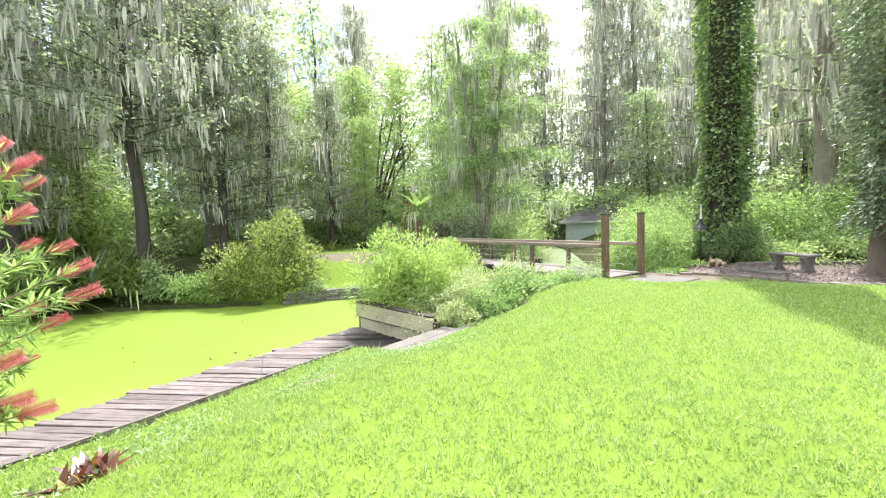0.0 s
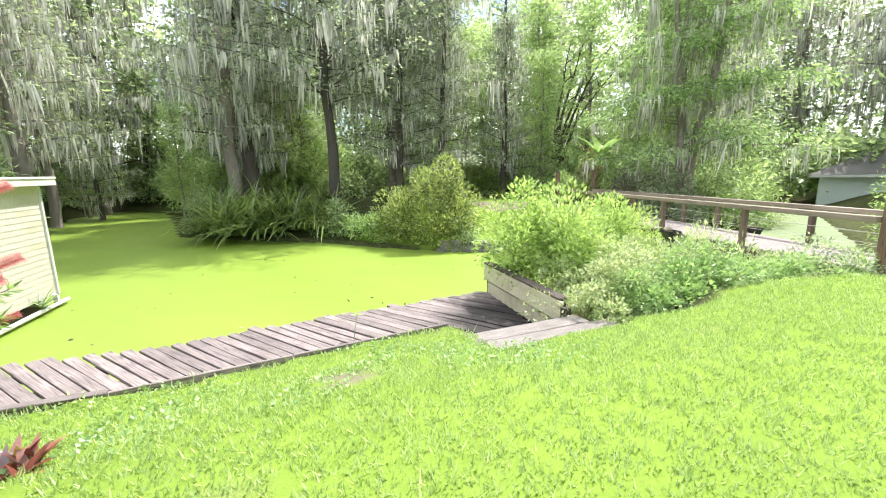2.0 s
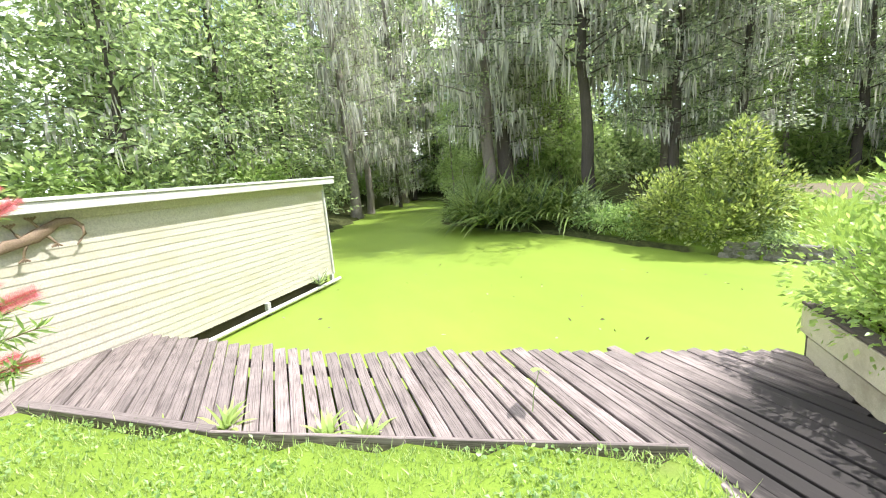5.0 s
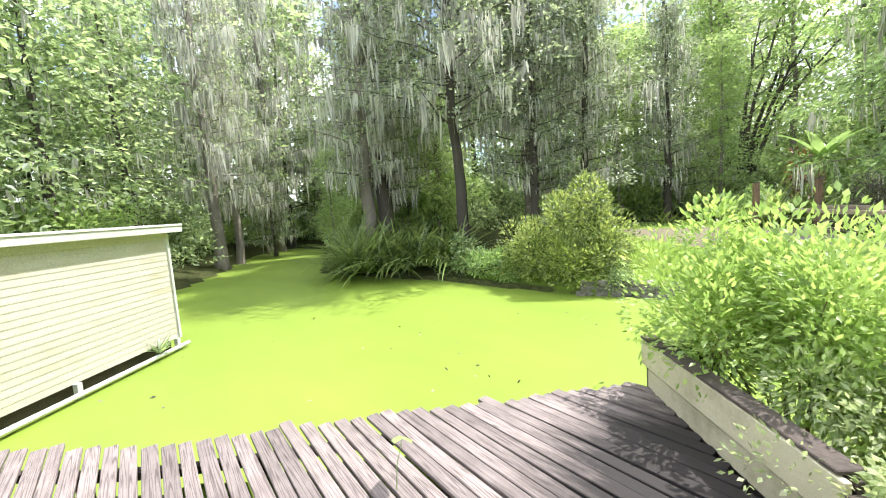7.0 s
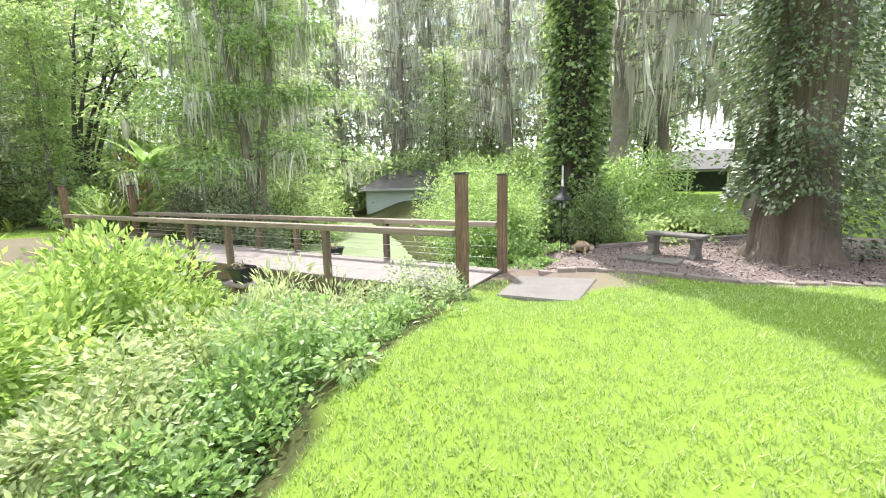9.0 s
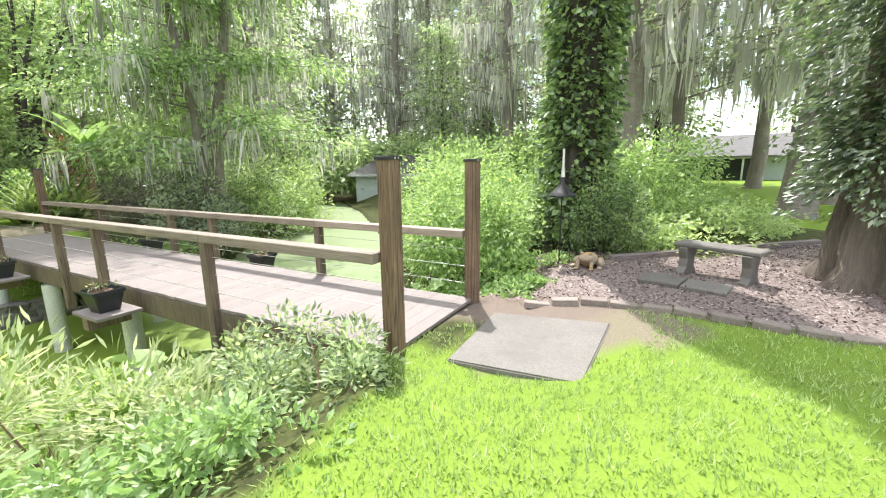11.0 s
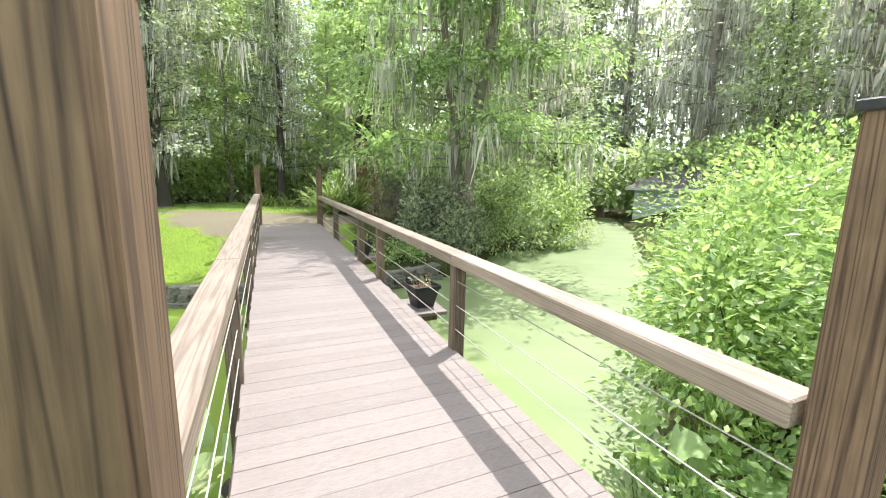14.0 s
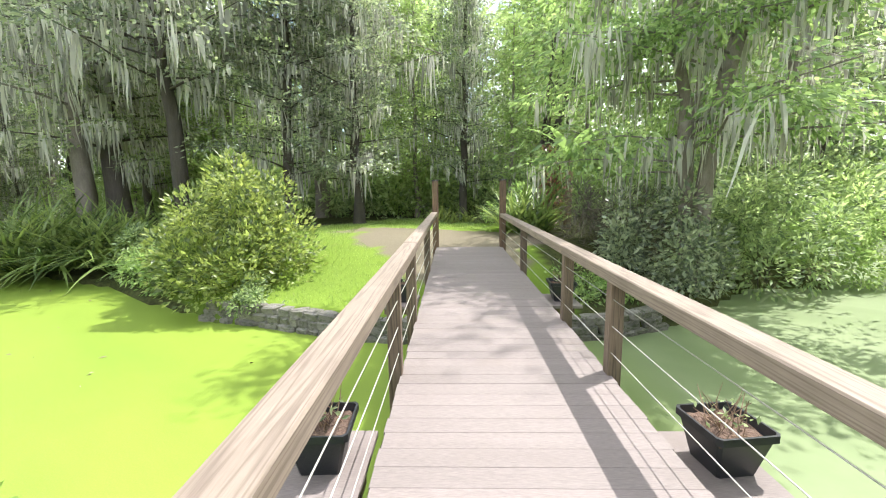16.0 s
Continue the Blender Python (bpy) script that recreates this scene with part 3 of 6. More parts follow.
def build_bridge():
    root = thing("foot_bridge", "timber foot bridge with post and cable railings over the pond", "bridge", BRIDGE, kind="structure")
    r = random.Random(5)
    plank = box((0, -0.069, -0.036), (WIDE + 0.04, 0.069, 0), 0.002)
    me = bpy.data.meshes.new("deck_plank")
    plank.to_mesh(me)
    plank.free()
    me.materials.append(M_BRIDGE_DECK)
    n = round(SPAN / 0.14)
    for i in range(n):
        put("deck_plank", me, root, "", pose(-0.02 + r.uniform(-0.006, 0.006), 0.07 + i * SPAN / n, r.uniform(-0.001, 0.001), r.uniform(-0.15, 0.15), 0, 0))
    for x in (0.0, WIDE / 2, WIDE):
        part("beam", box((x - 0.03, 0.0, -0.30), (x + 0.03, SPAN, -0.042), 0.004), M_TIMBER, root)

    def tall(x, y):
        bm = box((-0.067, -0.067, -1.0), (0.067, 0.067, 1.5), 0.012)
        for v in bm.verts:
            if v.co.z < -0.4:
                v.co.z = -1.0
        p = part("post", bm, M_POST, root, "tall square timber gate post", pose(x, y, 0, 0, 0, r.uniform(-2, 2)))
        bm = box((-0.076, -0.076, 1.482), (0.076, 0.076, 1.51), 0.004)
        for v in bm.verts:
            if v.co.z > 1.5:
                v.co.z += 0.012 * (1 - (abs(v.co.x) + abs(v.co.y)) / 0.152)
        part("cap", bm, M_CAP, p, "flat black post cap")
        for sx in (-1, 1):
            bm = bmesh.new()
            bmesh.ops.create_uvsphere(bm, u_segments=8, v_segments=5, radius=0.006)
            part("screw", bm, M_CABLE, p, "", pose(0.02 * sx, -0.077, 1.495))
    for y in (0.02, SPAN + 0.02):
        tall(0.01 if y < 1 else -0.03, y)
        tall(WIDE + 0.06 if y < 1 else WIDE + 0.03, y)
    for x in (-0.055, WIDE + 0.04):
        side = -1 if x < 0 else 1
        top = RAIL_TOP if x < 0 else RAIL_TOP - 0.045
        for s in STATIONS:
            part("rail_post", box((-0.048, -0.048, -0.55), (0.048, 0.048, top - 0.085), 0.006), M_TIMBER, root, "", pose(x, s, 0, 0, 0, r.uniform(-1.5, 1.5)))
        cuts = (0.1, STATIONS[0], STATIONS[2], SPAN - 0.05)
        for a, b in zip(cuts, cuts[1:]):
            part("handrail", box((-0.07, a + 0.002, top - 0.085), (0.07, b - 0.002, top), 0.007), M_RAIL, root, "", pose(x, 0, r.uniform(-0.002, 0.002)))
        for z in (0.17, 0.36, 0.55):
            pts = []
            for k in range(14):
                y = k / 13 * SPAN
                pts.append((x - side * 0.03, y, z))
            v, f = tube(pts, [0.0035] * 14, 5)
            put("cable", mesh_of("cable", [tuple(p) for p in v], f, M_CABLE, True), root)
        # shelves outside the railing, one bracket under each
        for s in SHELVES:
            o = x + side * 0.06
            lo, hi = sorted((o, o + side * 0.46))
            part("pot_shelf", box((lo, s - 0.3, -0.22), (hi, s + 0.3, -0.18), 0.005), M_BRIDGE_DECK, root)
            part("shelf_bracket", box((lo, s - 0.07, -0.36), (hi - 0.03, s + 0.07, -0.222), 0.005), M_TIMBER, root)
    for s in (1.7, 4.2, 6.6, 9.0):
        for x in (0.1, WIDE - 0.1):
            v, f = tube([(x - 0.1 + (0.2 if x > 0.5 else 0), s, -2.1), (x - 0.1 + (0.2 if x > 0.5 else 0), s, -0.3)], [0.11, 0.11], 14)
            put("pier", mesh_of("pier", [tuple(p) for p in v], f, M_WHITE, True), root, "pale pipe pier standing in the water")
    return root


build_bridge()


# ---- boathouse ----
def build_boathouse():
    root = thing("boathouse", "cream boathouse with lap siding standing over the pond", "boathouse", pose(-11.65, 5.55, 0, 0, 0, -45))
    L, D, lo, top = 9.2, 5.0, 0.28, 2.62
    part("wall", box((0.03, -D, lo), (L, -0.06, top + 0.15), 0.0), M_SIDING, root)
    n = 19
    stepz = (top - lo) / n
    bm = bmesh.new()
    v = [bm.verts.new(p) for p in ((0.02, -0.058, 0), (L, -0.058, 0), (L, -0.027, 0), (0.02, -0.027, 0), (0.02, -0.058, stepz), (L, -0.058, stepz), (L, -0.035, stepz), (0.02, -0.035, stepz))]
    for f in ((0, 1, 2, 3), (4, 7, 6, 5), (3, 2, 6, 7), (0, 3, 7, 4), (1, 5, 6, 2)):
        bm.faces.new([v[k] for k in f])
    me = bpy.data.meshes.new("siding_board")
    bm.to_mesh(me)
    bm.free()
    me.materials.append(M_SIDING)
    for i in range(n):
        put("siding_board", me, root, "", pose(0, 0, lo + i * stepz))
    part("corner_trim", box((-0.02, -0.1, lo - 0.02), (0.05, 0.012, top + 0.1), 0.004), M_WHITE, root)
    part("soffit_board", box((0, -0.05, top), (L, 0.01, top + 0.16), 0.003), M_SIDING, root)
    part("fascia", box((-0.25, 0.16, top + 0.13), (L + 0.2, 0.20, top + 0.27), 0.005), M_WHITE, root, "white eaves board")
    part("roof", box((-0.25, -D - 0.3, top + 0.272), (L + 0.2, 0.22, top + 0.32), 0.006), M_WHITE, root, "white sheet roof")
    part("soffit", box((-0.2, -0.048, top + 0.162), (L, 0.158, top + 0.18), 0.0), M_SIDING, root)
    # dark board added as the shade in the open gap below the wall
    part("skirt", box((0.1, -0.3, 0.02), (L, -0.2, lo - 0.01), 0.004), M_DARKWOOD, root, "dark strip put in for the shade in the gap under the wall")
    v, f = tube([(-0.1, 0.10, 0.10), (L, 0.10, 0.10)], [0.045, 0.045], 10)
    put("pipe", mesh_of("pipe", [tuple(p) for p in v], f, M_WHITE, True), root, "long pale float pipe along the waterline")
    for x in (0.15, 2.6, 5.0, 7.4):
        part("post", box((x - 0.05, -0.04, -0.6), (x + 0.05, 0.05, lo), 0.004), M_WHITE, root)
    return root


build_boathouse()


# ---- trees ----
def moss_bundles(at, r, length, strands, width, spread=0.09):
    """Tapering beards of hanging moss, several ragged ribbons to each beard."""
    n = len(at)
    long_ = length * r.uniform(0.22, 1.0, (n, 1)) ** 1.25
    fat = r.uniform(0.6, 1.4, (n, 1))
    sway = r.normal(size=(n, 3)) * (0.05, 0.05, 0)
    b = np.repeat(at, strands, 0) + r.normal(size=(n * strands, 3)) * (spread, spread, 0.05)
    L = np.repeat(long_, strands, 0) * r.uniform(0.35, 1.0, (n * strands, 1))
    W = width * np.repeat(fat, strands, 0) * r.uniform(0.5, 1.2, (n * strands, 1))
    d = np.repeat(sway, strands, 0) + r.normal(size=b.shape) * (0.05, 0.05, 0) + np.array([0, 0, -1.0])
    a = r.uniform(0, math.pi, len(b))
    side = np.stack([np.cos(a), np.sin(a), np.zeros(len(b))], 1)
    p, out = b, []
    for i in range(4):
        w = W * (0.55, 1.0, 0.7, 0.06)[i]
        out += [p - side * w, p + side * w]
        p = p + (d + r.normal(size=b.shape) * (0.07, 0.07, 0)) * L / 3
    v = np.stack(out, 1).reshape(-1, 3)
    f = np.concatenate([np.arange(len(b))[:, None] * 8 + np.array([2 * i, 2 * i + 1, 2 * i + 3, 2 * i + 2]) for i in range(3)])
    return v, f


def tree_parts(seed, h, r0, crown_from, spread, limbs, sprays, leaf, leaf_w, droop, beards, strands=5, lean=0.0, spray_r=0.6, moss_len=1.6, moss_w=0.035, flare=1.5, rise=0.25, stems=1, splay=0.0):
    """Trunk, limbs, leaf sprays along the limbs and moss beards under them, as vertex and face arrays."""
    r = np.random.default_rng(seed)
    pr = random.Random(seed)
    n = 12
    trunks, spines = [], []
    for s in range(stems):
        ax, ay = pr.uniform(-1, 1) * lean, pr.uniform(-1, 1) * lean
        if stems > 1:
            w = 2 * math.pi * s / stems + pr.uniform(-0.5, 0.5)
            ax, ay = math.cos(w) * splay, math.sin(w) * splay
        hs = h * (1.0 if s == 0 else pr.uniform(0.65, 0.95))
        bend = [(pr.uniform(-1, 1) * h * 0.006, pr.uniform(-1, 1) * h * 0.006) for i in range(n + 1)]
        spine = [Vector((ax * (i / n) ** 1.2 * hs + bend[i][0], ay * (i / n) ** 1.2 * hs + bend[i][1], hs * i / n)) for i in range(n + 1)]
        rs = r0 * (1.0 if s == 0 else pr.uniform(0.55, 0.8))
        rad = [rs * (1 - 0.86 * (i / n) ** 0.9) + 0.02 for i in range(n + 1)]
        foot = spine[0]
        pts = [foot - Vector((0, 0, 0.5)), foot, foot.lerp(spine[1], 0.18), foot.lerp(spine[1], 0.5)] + spine[1:]
        rr = [rs * flare * 1.05, rs * flare, rs * (1 + (flare - 1) * 0.45), rs * (1 + (flare - 1) * 0.15)] + rad[1:]
        v, f = tube(pts, rr, 18, 0.2, seed + s)
        trunks.append((v, f))
        spines.append(spine)
    wood_, spots, hangs = [], [], []
    for c in range(limbs):
        spine = spines[c % stems]
        u = (c + pr.random()) / limbs
        t = crown_from + (1 - crown_from) * u
        k = min(int(t * n), n - 1)
        base = spine[k].lerp(spine[k + 1], t * n - k)
        a = c * 2.4 + pr.uniform(-0.5, 0.5)
        reach = spread * pr.uniform(0.5, 1.0) * (1.0 - 0.72 * u ** 1.5)
        go = Vector((math.cos(a), math.sin(a), 0))
        line = [base]
        up = rise * pr.uniform(0.4, 1.3)
        for q in (0.33, 0.66, 1.0):
            line.append(base + go * reach * q + Vector((pr.uniform(-0.06, 0.06) * reach, pr.uniform(-0.06, 0.06) * reach, reach * (up * q - droop * 0.35 * q * q))))
        rl = max(0.02, r0 * 0.22 * (1.15 - t))
        wood_.append(tube(line, [rl, rl * 0.75, rl * 0.5, rl * 0.2], 4))
        for q in (0.45, 0.72, 0.98):
            i = min(int(q * 3), 2)
            p = line[i].lerp(line[i + 1], q * 3 - i)
            tip = p + Vector((pr.uniform(-1, 1), pr.uniform(-1, 1), pr.uniform(-0.2, 0.5))) * reach * 0.18
            wood_.append(tube([p, tip], [rl * 0.35, rl * 0.12], 3))
            spots.append((tip, go))
        for j in range(beards):
            q = pr.uniform(0.12, 1.0)
            i = min(int(q * 3), 2)
            hangs.append(tuple(line[i].lerp(line[i + 1], q * 3 - i) + Vector((pr.gauss(0, 0.22), pr.gauss(0, 0.22), 0.0))))
    cen = np.repeat(np.array([tuple(p) for p, g in spots]), sprays, 0)
    out = np.repeat(np.array([tuple(g) for p, g in spots]), sprays, 0)
    size = np.repeat(r.uniform(0.6, 1.3, (len(spots), 1)), sprays, 0)
    off = r.normal(size=cen.shape) * size * spray_r * 0.62
    off[:, 2] = off[:, 2] * 0.42 - droop * 0.35 * np.hypot(off[:, 0], off[:, 1])
    d = unit(off * (1, 1, 0.3) + 1e-4) * 0.7 + out * 0.5 + np.array([0, 0, -droop])
    crown = leaves(cen + off, leaf, leaf_w, 0, 0, d, r)
    hang = moss_bundles(np.array(hangs), r, moss_len, strands, moss_w) if hangs else None
    return trunks, wood_, crown, hang


def make_tree(name, label, at, bark, leaf_mat, category="tree", group="", **kw):
    trunks, wood_, crown, hang = tree_parts(**kw)
    root = thing(name, label, category, at, group)
    for v, f in trunks:
        put("trunk", mesh_of("trunk", [tuple(p) for p in v], f, bark, True), root)
    tagged(put("limb", mesh_of("limb", *join(wood_), bark, True), root), kind="stuff")
    put("crown", mesh_of("crown", *crown, leaf_mat), root)
    if hang:
        tagged(put("moss", mesh_of("moss", *hang, L_MOSS), root, "grey hanging Spanish moss"), kind="stuff")
    return root


def gz(x, y):
    return float(height(np.array([x]), np.array([y]))[0])


def stand(x, y, turn=0.0, size=1.0, sink=0.05):
    return pose(x, y, gz(x, y) - sink, 0, 0, turn) @ Matrix.Scale(size, 4)


def copy_at(ob, x, y, turn, size):
    c = copy_thing(ob, stand(x, y, turn, 1.0))
    c.scale = (size, size, size * random.uniform(0.92, 1.1))
    return c


DARK_OAK = (-13.8, 17.2)
random.seed(21)
cypress = [make_tree("cypress_tree", "tall moss-draped cypress with a pale straight trunk", stand(*p, turn), M_BARK, L_CYPRESS, group="cypresses", seed=40 + i, h=22, r0=0.34, crown_from=0.2, spread=4.6,
                     limbs=54, sprays=38, leaf=0.23, leaf_w=0.105, droop=0.3, beards=13, strands=4, lean=0.03, spray_r=0.85, moss_len=2.3, moss_w=0.06, flare=1.35)
           for i, (p, turn) in enumerate((((-19.3, 15.6), 0), ((-28.3, 10.3), 40), ((-30.0, 23.5), 0)))]
woods = [make_tree("broadleaf_tree", "leafy green forest tree hung with moss", stand(*p, 0), M_BARK_DARK, L_MID, group="forest trees", seed=60 + i, h=12, r0=0.19, crown_from=0.16, spread=3.4,
                   limbs=44, sprays=32, leaf=0.31, leaf_w=0.17, droop=0.25, beards=3, strands=4, lean=0.06, spray_r=1.0, moss_len=1.3, moss_w=0.04)
         for i, p in enumerate(((-13, 31), (-24, 25)))]
bright = make_tree("young_tree", "bright yellow-green young tree in full sun", stand(-4.0, 31.5), M_BARK, L_BRIGHT, group="bright trees", seed=71, h=13.5, r0=0.15, crown_from=0.15, spread=3.0,
                   limbs=50, sprays=48, leaf=0.24, leaf_w=0.12, droop=0.2, beards=1, strands=4, lean=0.04, spray_r=0.7, moss_len=1.0)
oak = make_tree("oak_tree", "dark glossy-leaved oak draped with moss", stand(-12.0, 20.4), M_BARK_DARK, L_DARK, group="oaks", seed=83, h=13, r0=0.22, crown_from=0.14, spread=3.3,
                limbs=56, sprays=72, leaf=0.17, leaf_w=0.09, droop=0.15, beards=6, strands=5, lean=0.05, spray_r=0.62, moss_len=1.5, moss_w=0.04)
make_tree("old_moss_tree", "dark trunk shaggy with moss beside a pale cypress", stand(-19.3, 16.75), M_BARK_DARK, L_CYPRESS, seed=47, h=21, r0=0.42, crown_from=0.12, spread=4.0,
          limbs=60, sprays=62, leaf=0.24, leaf_w=0.115, droop=0.35, beards=13, strands=5, lean=0.02, spray_r=0.8, moss_len=1.9, moss_w=0.045)

for x, y, k, s in ((-31.0, 12.1, 2, 0.8), (-38, 17.4, 0, 1.15), (-47, 18.5, 1, 1.4), (-43, 24, 2, 1.3), (-37, 6.5, 0, 1.0), (-24.5, 21.5, 1, 0.95),
                   (3.0, 35, 0, 1.0), (8, 66, 1, 1.6), (14, 64, 0, 1.6), (20, 60, 2, 1.5), (17.3, 49, 0, 1.35), (21.5, 50.5, 1, 1.4), (26.5, 54, 2, 1.4), (15.2, 17.8, 2, 1.05), (21.5, 24.5, 1, 1.1), (20.5, 33, 0, 1.2), (23.5, 41, 2, 1.2),
                   (4, 50, 0, 1.15), (-9.5, 40, 1, 1.1), (22, 14, 0, 1.0), (29, 30, 0, 1.2), (33, 44, 1, 1.3), (24, 22.0, 2, 1.0), (31, 21.5, 0, 1.15), (37, 33, 1, 1.2)):
    copy_at(cypress[k], x, y, random.uniform(0, 360), s)
for x, y, k, s in ((-18, 33, 0, 1), (-28, 28, 1, 1.05), (-34, 25.5, 0, 1.0), (-40, 22, 1, 0.95), (-35.5, 6.5, 1, 0.95), (-31, 4.5, 0, 0.95), (-27, 2.5, 1, 0.9), (-24, -1.5, 0, 1.0),
                   (-22, -6, 1, 1.0), (-21, -12, 0, 1.0), (-8, 36, 1, 1.05), (-1, 37, 0, 1.05), (5, 41, 0, 1.05), (1.5, 45, 1, 1.1), (6, 55, 0, 1.2), (18, 39, 0, 1.0), (23, 28, 1, 1.05), (30, 15, 1, 1.0), (-37, -3, 1, 1.1), (-23, 36, 1, 1.2), (-32, 32, 0, 1.2),
                   (35, 38, 0, 1.3), (28, 8, 1, 1.1), (30, 0, 0, 1.1), (-4, -24, 0, 1.2), (8, -26, 1, 1.2), (20, -20, 0, 1.2), (-14, -20, 1, 1.1), (27, -10, 1, 1.2),
                   (-52, 14, 1, 1.5), (-20.5, -0.5, 0, 1.1), (-24, 3.2, 1, 1.15), (-27.5, 6.2, 0, 1.05), (-19.5, -5, 1, 1.1), (-40, 11, 0, 1.15), (27, 46, 1, 1.5), (31.5, 29, 1, 1.4)):
    copy_at(woods[k], x, y, random.uniform(0, 360), s)
for x, y, s in ((0.8, 33, 0.95), (-36, 15.6, 0.75), (-22.0, 23.0, 0.9), (-25.5, 19, 0.6), (-6.4, 28.0, 0.6), (-10.8, 26.6, 0.75), (-22.5, 20.6, 0.55), (-8.5, 34, 1.1), (-27.5, 17.6, 0.5), (-12.5, 33, 1.0), (-17.0, 28.6, 0.8)):
    copy_at(bright, x, y, random.uniform(0, 360), s)
for x, y, s in ((-8.6, 27.5, 0.85), (-22.5, 18.8, 0.85), (-10.6, 22.6, 0.95), (-33.5, 15.4, 0.8)):
    copy_at(oak, x, y, random.uniform(0, 360), s)

far_tree = make_tree("distant_tree", "tall green tree in the distant woods", stand(-36, 42), M_BARK_DARK, L_MID, group="distant woods", seed=66, h=23, r0=0.3, crown_from=0.12, spread=6.0,
                     limbs=46, sprays=14, leaf=0.62, leaf_w=0.36, droop=0.25, beards=3, strands=3, lean=0.04, spray_r=1.7, moss_len=2.2, moss_w=0.09)
# the deep woods that close the place all round, tallest behind
for i in range(4, 44):
    a = math.radians(-62 + i * 4.3 + random.uniform(-1.5, 1.5))
    d = random.uniform(50, 66) if i % 2 else random.uniform(42, 52)
    x, y = 2 - math.sin(a) * d, 8 + math.cos(a) * d
    if 6 < x < 24 and y < 62:
        y = random.uniform(62, 72)
    copy_at(far_tree, x, y, random.uniform(0, 360), random.uniform(0.85, 1.2))

for x, y in ((58, 47), (66, 36), (52, 56), (70, 24), (60, 12)):
    copy_at(far_tree, x, y, random.uniform(0, 360), random.uniform(0.8, 1.0))

# the feathery tree leaning over the channel beside the bridge's far end
make_tree("drooping_tree", "tall feathery green tree hung with moss on the bank", stand(1.4, 22.6), M_BARK, L_FEATHER, seed=91, h=14.5, r0=0.2, crown_from=0.22, spread=4.7,
          limbs=90, sprays=105, leaf=0.19, leaf_w=0.08, droop=0.5, beards=6, strands=6, spray_r=0.72, moss_len=1.8, moss_w=0.035, stems=3, splay=0.13)
make_tree("dark_oak", "tall dark-trunked oak spreading over the pond shore", stand(DARK_OAK[0], DARK_OAK[1]), M_BARK_DARK, L_DARK, group="oaks", seed=88, h=17, r0=0.26, crown_from=0.3, spread=6.0,
          limbs=84, sprays=72, leaf=0.19, leaf_w=0.10, droop=0.2, beards=11, strands=4, lean=0.02, spray_r=0.8, moss_len=1.8, moss_w=0.055)
make_tree("spreading_cypress", "huge wide-limbed cypress curtained with grey moss", stand(-15.0, 24.0), M_BARK, L_CYPRESS, group="cypresses", seed=97, h=23, r0=0.36, crown_from=0.26, spread=8.5,
          limbs=100, sprays=66, leaf=0.25, leaf_w=0.12, droop=0.35, beards=22, strands=4, lean=0.015, spray_r=0.8, moss_len=2.6, moss_w=0.045, flare=1.25)


# ---- bushes and undergrowth ----
def bush_mesh(seed, rx, ry, h, n, leaf, leaf_w, droop=0.1, up=0.0, lumps=14, hollow=0.25, ground=0.0):
    """Leaves gathered in lumps over an uneven dome."""
    r = np.random.default_rng(seed)
    a = r.uniform(0, 2 * math.pi, lumps)
    e = np.arcsin(r.uniform(ground, 1, lumps))
    k = r.uniform(0.55, 1.0, lumps)
    cen = np.stack([np.cos(a) * np.cos(e) * rx * k, np.sin(a) * np.cos(e) * ry * k, np.sin(e) * h * k * 0.85 + h * 0.08], 1)
    size = r.uniform(0.24, 0.46, lumps)
    pick = r.integers(0, lumps, n)
    d = unit(r.normal(size=(n, 3)))
    rad = (hollow + (1 - hollow) * r.random((n, 1)) ** 0.45) * size[pick][:, None]
    pts = cen[pick] + d * rad * np.array([(rx + ry) / 2, (rx + ry) / 2, h * 0.75])
    keep = pts[:, 2] > 0.02
    return leaves(pts[keep], leaf, leaf_w, droop, up, d[keep] * 1.0, r), cen


def make_bush(name, label, at, mat, seed, rx, ry, h, n, leaf, leaf_w, category="bush", group="", stems=7, stem_mat=None, stem_r=0.012, **kw):
    (v, f), cen = bush_mesh(seed, rx, ry, h, n, leaf, leaf_w, **kw)
    root = thing(name, label, category, at, group)
    r = random.Random(seed)
    wood = []
    for c in cen[:stems]:
        b = Vector((c[0] * 0.15, c[1] * 0.15, -0.25))
        m = Vector((c[0] * 0.5, c[1] * 0.5, c[2] * 0.55)) + Vector((r.uniform(-.1, .1), r.uniform(-.1, .1), 0))
        wood.append(tube([b, m, Vector(c)], [stem_r, stem_r * 0.8, stem_r * 0.3], 5))
    put("stem", mesh_of("stem", *join(wood), stem_mat or M_BARK_DARK, True), root)
    put("foliage", mesh_of("foliage", v, f, mat), root)
    return root


def at_ground(x, y, z=None, turn=0.0):
    return pose(x, y, (gz(x, y) if z is None else z) - 0.02, 0, 0, turn)


# island
make_bush("rounded_bush", "large yellow-green rounded bush on the island shore", at_ground(-7.6, 15.9, 0.3), L_BUSH, 11, 2.25, 1.5, 3.3, 13000, 0.15, 0.078, lumps=30, up=0.3, hollow=0.5)
make_bush("low_shrub", "low dark green shrub spreading over the shore", at_ground(-10.2, 15.0, 0.1), L_VINE, 12, 1.5, 0.8, 1.15, 2600, 0.12, 0.05, group="shore shrubs")
make_bush("low_shrub", "grey-green shrub hanging over the pond edge", at_ground(-12.2, 15.4, 0.15), L_MID, 13, 1.2, 0.8, 1.5, 2000, 0.13, 0.06, group="shore shrubs")
make_bush("low_shrub", "small green shrub beside the stone wall", at_ground(-5.6, 15.6, 0.2), L_MID, 14, 0.7, 0.5, 0.7, 1200, 0.09, 0.05, group="shore shrubs")


